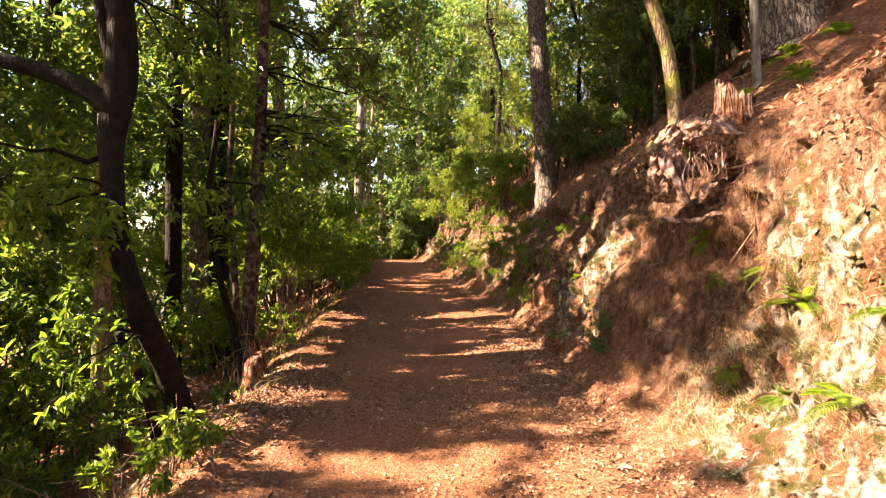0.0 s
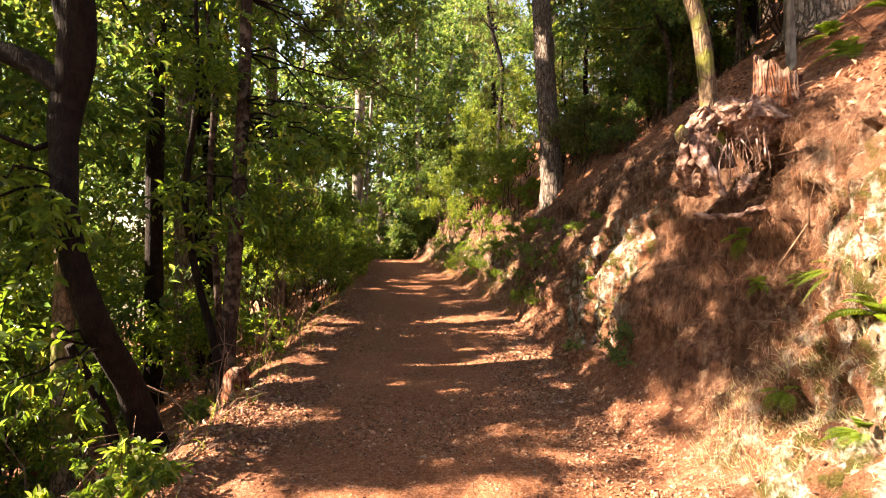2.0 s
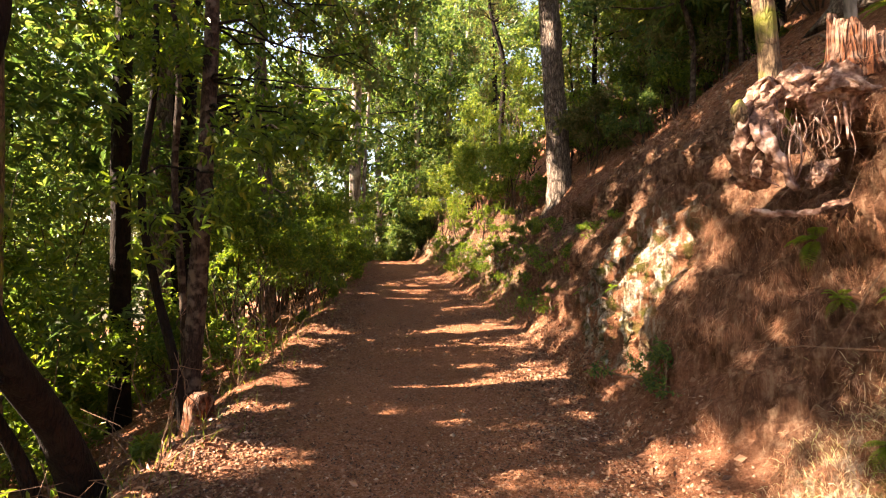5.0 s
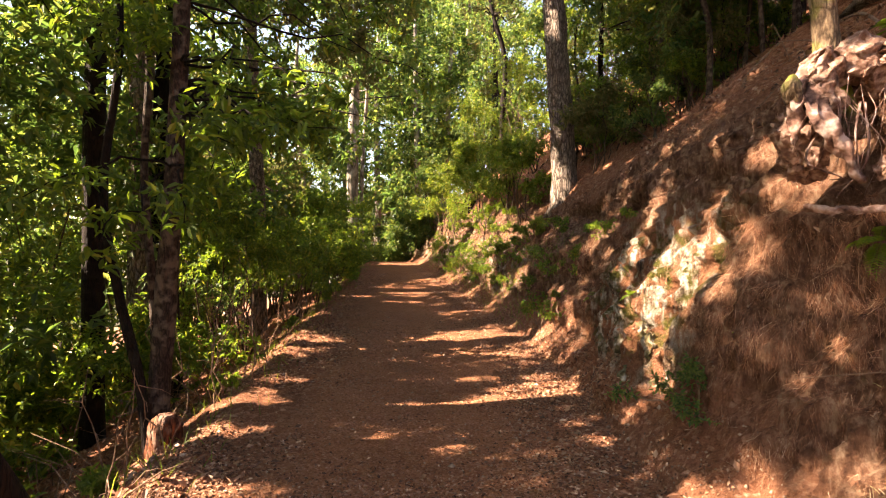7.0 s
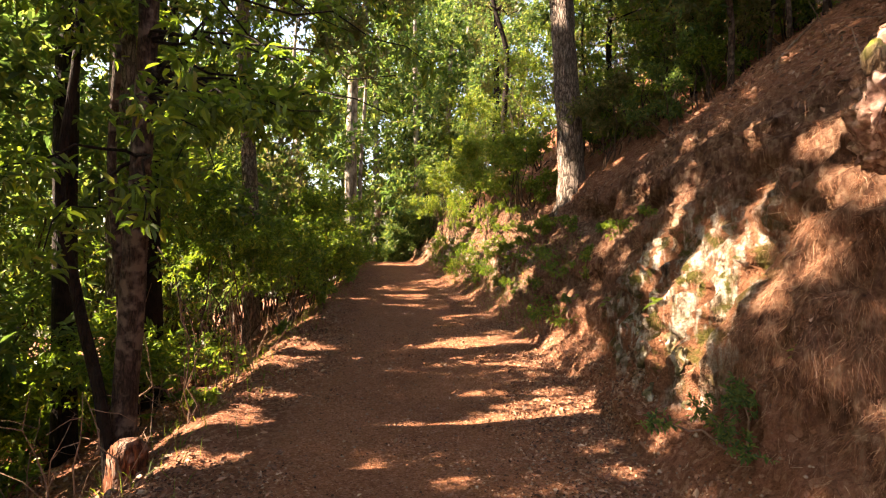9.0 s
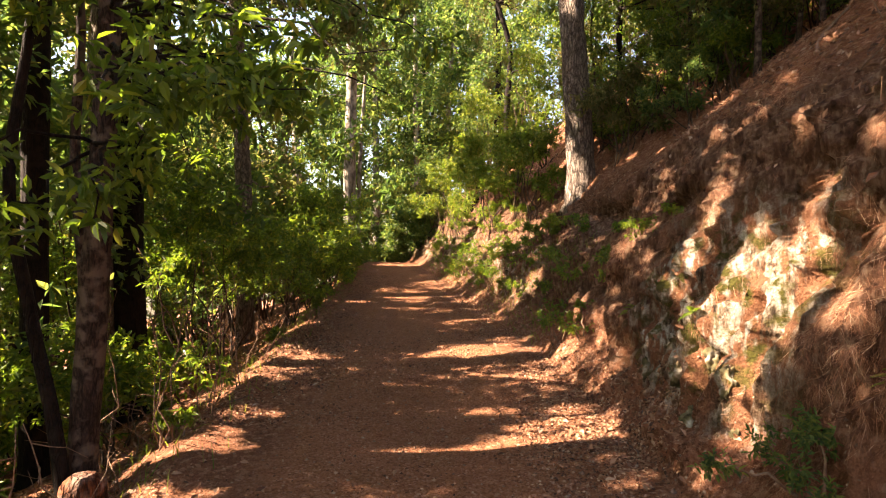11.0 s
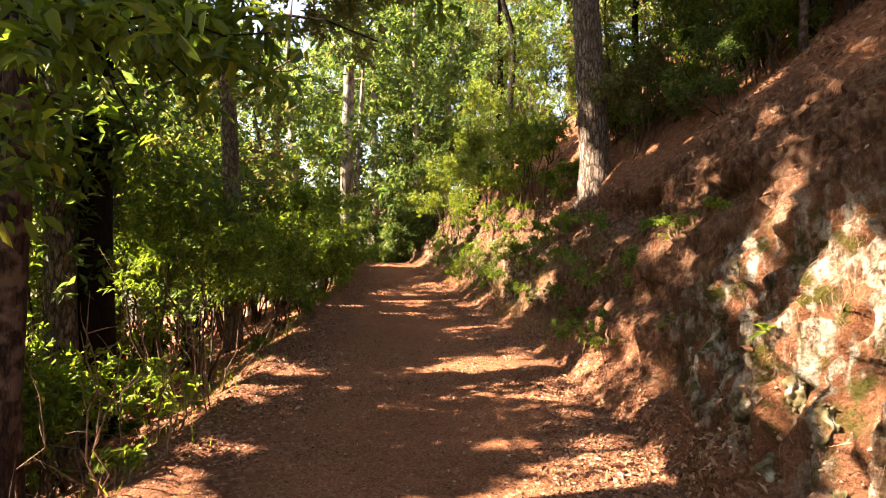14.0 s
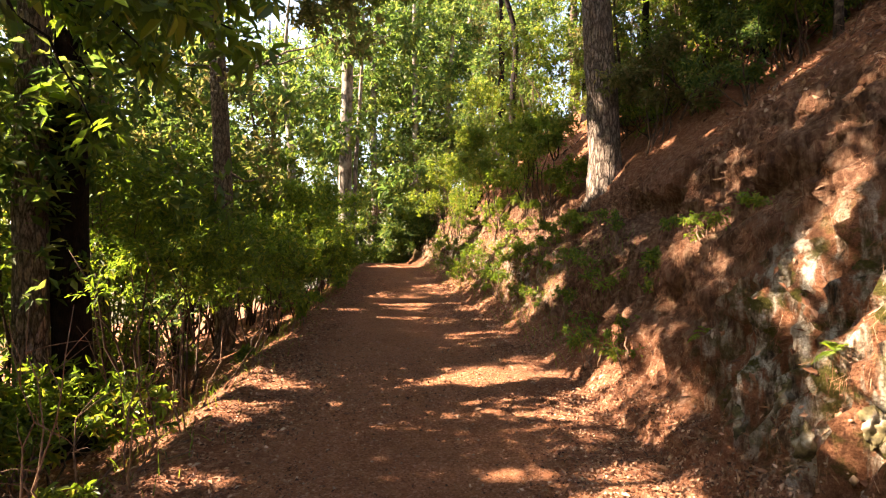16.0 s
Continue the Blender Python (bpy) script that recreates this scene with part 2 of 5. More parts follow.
def ground_material():
    """Red-brown packed earth on the trail, dead leaves and needles beside it, bare soil, lichened rock and moss on the bank."""
    m, n, l, bsdf = material("forest_floor")
    co = n.new("ShaderNodeTexCoord")
    zone = n.new("ShaderNodeVertexColor")
    zone.layer_name = "zone"
    sep = n.new("ShaderNodeSeparateColor")
    l.new(zone.outputs[0], sep.inputs[0])

    def tex(scale, detail=6.0, rough=0.6):
        t = add(n, "ShaderNodeTexNoise", Scale=scale, Detail=detail, Roughness=rough)
        l.new(co.outputs["Object"], t.inputs["Vector"])
        return t.outputs[0]
    big, mid, fine = tex(0.9, 4.0), tex(7.0), tex(75.0, 10.0, 0.85)
    crumb = add(n, "ShaderNodeTexVoronoi", Scale=70.0)
    l.new(co.outputs["Object"], crumb.inputs["Vector"])
    crumbs = n.new("ShaderNodeSeparateColor")
    l.new(crumb.outputs["Color"], crumbs.inputs[0])
    earth = ramp(n, l, mid, [(0.25, (0.253, 0.090, 0.043)), (0.55, (0.419, 0.159, 0.077)), (0.8, (0.567, 0.235, 0.123))])
    speck = ramp(n, l, fine, [(0.36, (0.117, 0.043, 0.024)), (0.5, (0.410, 0.158, 0.080)), (0.66, (0.752, 0.390, 0.232))])
    half = n.new("ShaderNodeValue")
    half.outputs[0].default_value = 0.5
    earth = mixed(n, l, half.outputs[0], earth, speck)
    grit = ramp(n, l, crumbs.outputs[0], [(0.0, (0.096, 0.037, 0.021)), (0.3, (0.327, 0.139, 0.072)), (0.8, (0.449, 0.203, 0.119)), (1.0, (0.681, 0.397, 0.282))])
    earth = mixed(n, l, half.outputs[0], earth, grit)
    # dead leaves: small cells of differing browns
    cell = add(n, "ShaderNodeTexVoronoi", Scale=30.0)
    l.new(co.outputs["Object"], cell.inputs["Vector"])
    bw = n.new("ShaderNodeSeparateColor")
    l.new(cell.outputs["Color"], bw.inputs[0])
    litter = ramp(n, l, bw.outputs[0], [(0.0, (0.060, 0.028, 0.017)), (0.45, (0.171, 0.071, 0.043)), (0.8, (0.302, 0.141, 0.089)), (1.0, (0.519, 0.308, 0.224))])
    litter = mixed(n, l, half.outputs[0], litter, speck)
    # bank: streaked soil
    mp = n.new("ShaderNodeMapping")
    mp.inputs["Scale"].default_value = (8, 8, 1.8)
    l.new(co.outputs["Object"], mp.inputs[0])
    streak = add(n, "ShaderNodeTexNoise", Scale=2.2, Detail=8.0, Roughness=0.65)
    l.new(mp.outputs[0], streak.inputs["Vector"])
    soil = ramp(n, l, streak.outputs[0], [(0.3, (0.056, 0.024, 0.015)), (0.48, (0.168, 0.080, 0.048)), (0.66, (0.35, 0.22, 0.148))])
    stone = ramp(n, l, streak.outputs[0], [(0.36, (0.045, 0.032, 0.020)), (0.45, (0.28, 0.21, 0.15)), (0.53, (0.58, 0.52, 0.43)), (0.66, (0.76, 0.73, 0.66))])
    pit = ramp(n, l, fine, [(0.36, (0.30, 0.27, 0.25)), (0.56, (1, 1, 1))])
    rough_stone = n.new("ShaderNodeMix")
    rough_stone.data_type, rough_stone.blend_type = "RGBA", "MULTIPLY"
    rough_stone.inputs[0].default_value = 0.85
    l.new(stone, rough_stone.inputs[6])
    l.new(pit, rough_stone.inputs[7])
    stone = rough_stone.outputs[2]
    mossy = ramp(n, l, fine, [(0.3, (0.03, 0.028, 0.008)), (0.6, (0.11, 0.10, 0.022)), (0.8, (0.20, 0.18, 0.045))])
    col = mixed(n, l, sep.outputs[0], litter, earth)
    col = mixed(n, l, sep.outputs[1], col, soil)
    face = n.new("ShaderNodeRGB")
    face.outputs[0].default_value = (0.075, 0.046, 0.028, 1)
    col = mixed(n, l, sep.outputs[2], col, mixed(n, l, half.outputs[0], face.outputs[0], speck))
    rock_at = n.new("ShaderNodeMath")
    rock_at.operation = "MULTIPLY"
    l.new(sep.outputs[2], rock_at.inputs[0])
    lobe = add(n, "ShaderNodeTexNoise", Scale=0.85, Detail=5.0, Roughness=0.6)
    l.new(mp.outputs[0], lobe.inputs["Vector"])
    l.new(ramp(n, l, lobe.outputs[0], [(0.46, (0, 0, 0)), (0.53, (1, 1, 1))]), rock_at.inputs[1])
    col = mixed(n, l, rock_at.outputs[0], col, stone)
    moss_at = n.new("ShaderNodeMath")
    moss_at.operation = "MULTIPLY"
    l.new(sep.outputs[2], moss_at.inputs[0])
    l.new(ramp(n, l, tex(5.4, 6.0), [(0.50, (0, 0, 0)), (0.60, (1, 1, 1))]), moss_at.inputs[1])
    col = mixed(n, l, moss_at.outputs[0], col, mossy)
    shade = ramp(n, l, big, [(0.3, (0.78, 0.76, 0.74)), (0.7, (1.0, 1.0, 1.0))])
    mul = n.new("ShaderNodeMix")
    mul.data_type, mul.blend_type = "RGBA", "MULTIPLY"
    mul.inputs[0].default_value = 1.0
    l.new(col, mul.inputs[6])
    l.new(shade, mul.inputs[7])
    l.new(mul.outputs[2], bsdf.inputs["Base Color"])
    bsdf.inputs["Roughness"].default_value = 0.95
    bsdf.inputs["Specular IOR Level"].default_value = 0.15
    hsum = n.new("ShaderNodeMath")
    hsum.operation = "ADD"
    l.new(fine, hsum.inputs[0])
    both = n.new("ShaderNodeMath")
    both.operation = "ADD"
    l.new(bw.outputs[0], both.inputs[0])
    l.new(crumbs.outputs[0], both.inputs[1])
    clod = n.new("ShaderNodeMath")
    clod.operation = "MULTIPLY_ADD"
    clod.inputs[1].default_value = 3.5
    l.new(tex(17.0, 5.0, 0.6), clod.inputs[0])
    l.new(both.outputs[0], clod.inputs[2])
    l.new(clod.outputs[0], hsum.inputs[1])
    bump(n, l, bsdf, hsum.outputs[0], 1.0, 0.03)
    return m


def plain(name, stops, scale=12.0, rough=0.85, depth=0.004, island=False):
    m, n, l, bsdf = material(name)
    if island:
        src = n.new("ShaderNodeNewGeometry").outputs["Random Per Island"]
    else:
        co = n.new("ShaderNodeTexCoord")
        t = add(n, "ShaderNodeTexNoise", Scale=scale, Detail=7.0)
        l.new(co.outputs["Object"], t.inputs["Vector"])
        src = t.outputs[0]
        bump(n, l, bsdf, src, 0.6, depth)
    l.new(ramp(n, l, src, stops), bsdf.inputs["Base Color"])
    bsdf.inputs["Roughness"].default_value = rough
    bsdf.inputs["Specular IOR Level"].default_value = 0.2
    return m


M_GROUND = ground_material()
M_LEAF = leaf_material("laurel_leaf", [(0.0, (0.034, 0.064, 0.012)), (0.5, (0.067, 0.118, 0.018)), (0.85, (0.108, 0.160, 0.024)), (1.0, (0.19, 0.18, 0.034))])
M_LEAF_FAR = leaf_material("tree_leaf", [(0.0, (0.026, 0.056, 0.016)), (0.6, (0.058, 0.104, 0.025)), (1.0, (0.125, 0.145, 0.036))], 0.5)
M_LEAF_YOUNG = leaf_material("young_leaf", [(0.0, (0.048, 0.085, 0.013)), (0.6, (0.088, 0.135, 0.021)), (1.0, (0.155, 0.165, 0.033))], 0.5)
M_LEAF_DUSTY = leaf_material("needle_leaf", [(0.0, (0.045, 0.055, 0.018)), (0.6, (0.085, 0.090, 0.028)), (1.0, (0.14, 0.115, 0.045))], 0.6)
M_FERN = leaf_material("fern_frond", [(0.0, (0.07, 0.13, 0.016)), (1.0, (0.15, 0.20, 0.030))], 0.55)
M_DRY = leaf_material("dry_grass", [(0.0, (0.26, 0.18, 0.11)), (0.5, (0.48, 0.40, 0.27)), (1.0, (0.40, 0.42, 0.18))], 0.7, 0.3)
M_NEEDLE = plain("pine_needles", [(0.0, (0.089, 0.036, 0.021)), (0.5, (0.254, 0.110, 0.061)), (0.85, (0.36, 0.19, 0.115)), (1.0, (0.56, 0.37, 0.25))], island=True)
M_LITTER = plain("dead_leaf", [(0.0, (0.064, 0.029, 0.019)), (0.4, (0.191, 0.084, 0.049)), (0.72, (0.343, 0.174, 0.105)), (0.92, (0.36, 0.215, 0.14)), (1.0, (0.40, 0.27, 0.19))], rough=0.6, island=True)
M_CRUMB = plain("leaf_crumb", [(0.0, (0.05, 0.022, 0.014)), (0.45, (0.18, 0.080, 0.045)), (0.8, (0.36, 0.19, 0.115)), (1.0, (0.55, 0.34, 0.22))], rough=0.8, island=True)
M_TWIG = plain("dead_twig", [(0.3, (0.10, 0.055, 0.035)), (0.7, (0.26, 0.16, 0.11))], 30.0)
M_STEM = plain("shrub_stem", [(0.3, (0.028, 0.016, 0.011)), (0.7, (0.085, 0.052, 0.036))], 30.0)
M_PEBBLE = plain("pebble", [(0.0, (0.14, 0.075, 0.05)), (1.0, (0.40, 0.27, 0.19))], island=True)
# dark brown bark, its colour taken near black to hold the trunks' shade
M_BARK_DARK = bark_material("shaded_dark_bark", (0.006, 0.003, 0.002), (0.018, 0.009, 0.0055), 22.0, 0.16, 0.010, 0.0, (0.015, 0.009, 0.006))
M_BARK_SILVER = bark_material("silver_bark", (0.020, 0.011, 0.008), (0.065, 0.040, 0.029), 22.0, 0.22, 0.006, 0.0, (0.105, 0.078, 0.060))
M_BARK_PINE = bark_material("pine_bark", (0.08, 0.052, 0.038), (0.36, 0.29, 0.245), 15.0, 0.27, 0.045)
M_BARK_MOSS = bark_material("mossy_bark", (0.10, 0.062, 0.040), (0.25, 0.175, 0.11), 18.0, 0.35, 0.008, 0.13)
M_BARK_PALE = bark_material("pale_bark", (0.13, 0.105, 0.088), (0.30, 0.26, 0.225), 5.0, 0.25, 0.004, 0.0, (0.32, 0.285, 0.25))
M_ROT = bark_material("rotten_wood", (0.05, 0.017, 0.009), (0.20, 0.068, 0.030), 19.0, 0.16, 0.03, 0.0, (0.20, 0.12, 0.09))
M_ROOT = plain("weathered_root", [(0.32, (0.045, 0.020, 0.014)), (0.5, (0.19, 0.105, 0.082)), (0.70, (0.46, 0.34, 0.30))], 14.0, 0.9, 0.05)
M_CLOD = plain("crumbled_earth", [(0.34, (0.10, 0.050, 0.034)), (0.5, (0.20, 0.112, 0.084)), (0.66, (0.37, 0.25, 0.20))], 24.0, 0.95, 0.05)
M_ROCK = plain("lichened_rock", [(0.34, (0.030, 0.024, 0.013)), (0.47, (0.095, 0.080, 0.038)), (0.56, (0.18, 0.145, 0.10)), (0.64, (0.30, 0.28, 0.23)), (0.74, (0.44, 0.43, 0.38))], 12.0, 0.92, 0.04)


# ---- mesh helpers ----
def mesh_object(name, verts, faces, mat, parent=None, label="", smooth_faces=True):
    """faces: list of int arrays (n, k), one for each polygon size."""
    me = bpy.data.meshes.new(name)
    verts = np.asarray(verts, np.float32)
    me.vertices.add(len(verts))
    me.vertices.foreach_set("co", verts.ravel())
    faces = [np.asarray(f, np.int32) for f in faces if len(f)]
    loops = np.concatenate([f.ravel() for f in faces])
    sizes = np.concatenate([np.full(len(f), f.shape[1]) for f in faces])
    starts = np.concatenate([[0], np.cumsum(sizes)[:-1]])
    me.loops.add(len(loops))
    me.loops.foreach_set("vertex_index", loops.astype(np.int32))
    me.polygons.add(len(sizes))
    me.polygons.foreach_set("loop_start", starts.astype(np.int32))
    me.polygons.foreach_set("use_smooth", np.full(len(sizes), smooth_faces))
    me.update(calc_edges=True)
    me.materials.append(mat)
    ob = new(name, me)
    if parent:
        ob.parent = parent
    if label:
        ob["label"] = label
    return ob


def thing(name, at, label, category, group="", kind=""):
    ob = new(name)
    ob.empty_display_size = 0.1
    ob.location = at
    return tagged(ob, label, category, group, kind)


def unit(v):
    return v / np.maximum(np.linalg.norm(v, axis=-1, keepdims=True), 1e-9)


def curve_points(points, n):
    """A smooth line through the points (Catmull-Rom), n steps a span."""
    p = np.array(points, float)
    p = np.vstack([2 * p[0] - p[1], p, 2 * p[-1] - p[-2]])
    out = []
    for i in range(1, len(p) - 2):
        for t in np.linspace(0, 1, n, endpoint=False):
            a, b, c, d = p[i - 1:i + 3]
            out.append(0.5 * (2 * b + (c - a) * t + (2 * a - 5 * b + 4 * c - d) * t * t + (3 * b - a - 3 * c + d) * t ** 3))
    out.append(p[-2])
    return np.array(out)


def tube(path, radii, sides=8, rough=0.0, seed=0, flare=0.0):
    """A bent tapering tube, closed at both ends: verts, quads, triangles."""
    path = np.asarray(path, float)
    k = len(path)
    tangent = unit(np.gradient(path, axis=0))
    ref = np.array([0.31, 0.95, 0.05]) if abs(tangent[0][2]) > 0.5 else np.array([0.05, 0.1, 1.0])
    side = unit(np.cross(tangent, ref))
    other = np.cross(tangent, side)
    a = np.linspace(0, 2 * np.pi, sides, endpoint=False)
    r = np.repeat(np.asarray(radii, float)[:, None], sides, 1)
    if rough:
        along = np.concatenate([[0], np.cumsum(np.linalg.norm(np.diff(path, axis=0), axis=1))])
        r = r * (1 + rough * 2 * fbm(np.cos(a)[None] * 1.6 + 7.3 * seed + 20, np.sin(a)[None] * 1.6 + along[:, None] * 1.9, 3))
        if flare:
            buttress = 0.6 + 0.8 * np.maximum(0, np.cos(a * 4 + seed)) + 0.4 * np.cos(a * 7 + 2 * seed)
            r = r * (1 + flare * np.exp(-along / 0.22)[:, None] * buttress[None])
    v = path[:, None] + r[..., None] * (np.cos(a)[None, :, None] * side[:, None] + np.sin(a)[None, :, None] * other[:, None])
    v = np.vstack([v.reshape(-1, 3), path[:1], path[-1:]])
    i, j = np.meshgrid(np.arange(k - 1), np.arange(sides), indexing="ij")
    jn = (j + 1) % sides
    quads = np.stack([i * sides + j, i * sides + jn, (i + 1) * sides + jn, (i + 1) * sides + j], -1).reshape(-1, 4)
    j = np.arange(sides)
    jn = (j + 1) % sides
    low = np.stack([np.full(sides, k * sides), jn, j], -1)
    top = np.stack([np.full(sides, k * sides + 1), (k - 1) * sides + j, (k - 1) * sides + jn], -1)
    return v, quads, np.vstack([low, top])


def join(shapes):
    vs, qs, ts, o = [], [], [], 0
    for v, q, t in shapes:
        vs.append(v), qs.append(q + o), ts.append(t + o)
        o += len(v)
    return np.vstack(vs), [np.vstack(qs), np.vstack(ts)]


def tube_object(name, path, radii, mat, parent, sides=8, rough=0.0, seed=0, flare=0.0, label=""):
    v, q, t = tube(path, radii, sides, rough, seed, flare)
    return mesh_object(name, v, [q, t], mat, parent, label)


def leaf_arrays(p, way, length, width=0.36, fine=False, gaps=True, rng=RNG, flat=0.9):
    """Leaves at the points p, growing along way: verts and faces."""
    if gaps:
        keep = ~in_gap(p)
        p, way, length = p[keep], way[keep], length[keep]
    n = len(p)
    way = unit(way)
    up = unit(np.array([0, 0, flat]) + rng.normal(0, 0.45, (n, 3)))
    side = unit(np.cross(way, up))
    nrm = np.cross(side, way)
    L = length[:, None]
    w = L * width * rng.uniform(0.8, 1.2, (n, 1))
    if fine:
        shape = [(0, 0, 0), (0.3, -0.46, 0.10), (0.68, -0.40, 0.02), (1, 0, -0.16), (0.68, 0.40, 0.02), (0.3, 0.46, 0.10)]
        polys = np.array([(0, 1, 2, 3), (0, 3, 4, 5)])
    else:
        shape = [(0, 0, 0), (0.45, -0.5, 0.07), (1, 0, -0.12), (0.45, 0.5, 0.07)]
        polys = np.array([(0, 1, 2), (0, 2, 3)])
    v = np.stack([p + way * L * a + side * w * b + nrm * L * c for a, b, c in shape], 1)
    f = (np.arange(n)[:, None, None] * len(shape) + polys[None]).reshape(-1, polys.shape[1])
    return v.reshape(-1, 3), f


def sprays(centres, radius, tips, per_tip, length, rng=RNG, squash=0.75):
    """Leaf places for clumps: at each centre some twig tips, each with a rosette of leaves."""
    c = np.repeat(np.asarray(centres, float), tips, 0)
    rad = np.repeat(np.broadcast_to(radius, len(centres)), tips)[:, None]
    d = unit(rng.normal(0, 1, (len(c), 3)))
    d[:, 2] *= squash
    tip = c + d * rad * rng.random((len(c), 1)) ** 0.45
    axis = unit(d + np.array([0, 0, 0.25]) + rng.normal(0, 0.3, d.shape))
    t, a = np.repeat(tip, per_tip, 0), np.repeat(axis, per_tip, 0)
    spin = unit(rng.normal(0, 1, t.shape))
    way = unit(a * 0.55 + spin * 0.9 + np.array([0, 0, -0.18]))
    p = t - a * rng.random((len(t), 1)) * length * 1.6
    return p, way, length * rng.uniform(0.65, 1.25, len(t))


# ---- terrain ----
def trail_z(y):
    return np.interp(y, [-60, -3, 0, 15, 26, 29, 34, 60, 400], [-2.8, -0.21, -0.08, 0.6, 1.12, 1.2, 1.1, 0.0, -4.0])


def foot(y):
    """x of the bank's foot."""
    return 1.5 - 0.15 * np.logaddexp(0, (y - 10.0) / 1.2) * 1.2 * np.where(y < 45, 1, 0) - np.where(y < 45, 0, 5.2)


def edge(y):
    """x of the trail's lower side."""
    return -1.3 - 0.07 * np.clip(y, -5, 45)


D_NEAR, Z_NEAR = [0, 0.4, 0.8, 1.0, 1.25, 1.6, 3, 8, 20, 60, 300], [0, 0.22, 0.6, 1.2, 2.25, 2.9, 3.9, 7.4, 15, 32, 80]
D_MID, Z_MID = [0, 0.3, 0.36, 0.45, 0.6, 0.8, 1.15, 1.6, 3, 8, 20, 60, 300], [0, 0.36, 0.68, 0.98, 1.32, 1.72, 2.4, 2.9, 3.95, 7.6, 15, 32, 80]
D_FAR, Z_FAR = [0, 0.3, 0.6, 1.2, 1.75, 3, 8, 20, 60, 300], [0, 0.24, 0.85, 1.8, 2.5, 3.7, 7.4, 15, 32, 80]
E_X, E_Z = [0, 0.2, 0.5, 0.8, 1.2, 2, 4, 10, 40, 300], [0.02, 0.03, -0.1, -0.32, -0.58, -0.95, -1.8, -4.2, -13, -60]


def rough_height(x, y):
    z = trail_z(y)
    d, e = x - foot(y), edge(y) - x
    near, far = 1 - smooth(4.6, 6.2, y), smooth(9.5, 12.0, y)
    bank = np.interp(d, D_MID, Z_MID)
    bank = bank + near * (np.interp(d, D_NEAR, Z_NEAR) - bank) + far * (np.interp(d, D_FAR, Z_FAR) - bank)
    swell = 1 + 0.08 * smooth(0.3, 1.2, d) * (1 - smooth(3, 8, d)) * 2 * value(y * 0.55 + 3, y * 0 + 1.5)
    z = z + np.where(d > 0, bank * swell, 0) + np.where(e > 0, np.interp(e, E_X, E_Z), 0)
    off = np.maximum(smooth(0, 0.5, d), smooth(-0.1, 0.7, e))
    z = z + (0.015 + 0.10 * off) * fbm(x * 1.3 + 40, y * 1.3 + 9, 4) + (0.006 + 0.03 * off) * fbm(x * 7, y * 7, 3)
    # packed tread sags a little between its sides
    z = z - 0.05 * np.exp(-((x + 0.1 + 0.06 * np.maximum(y - 9, 0)) / 0.9) ** 2)
    return z


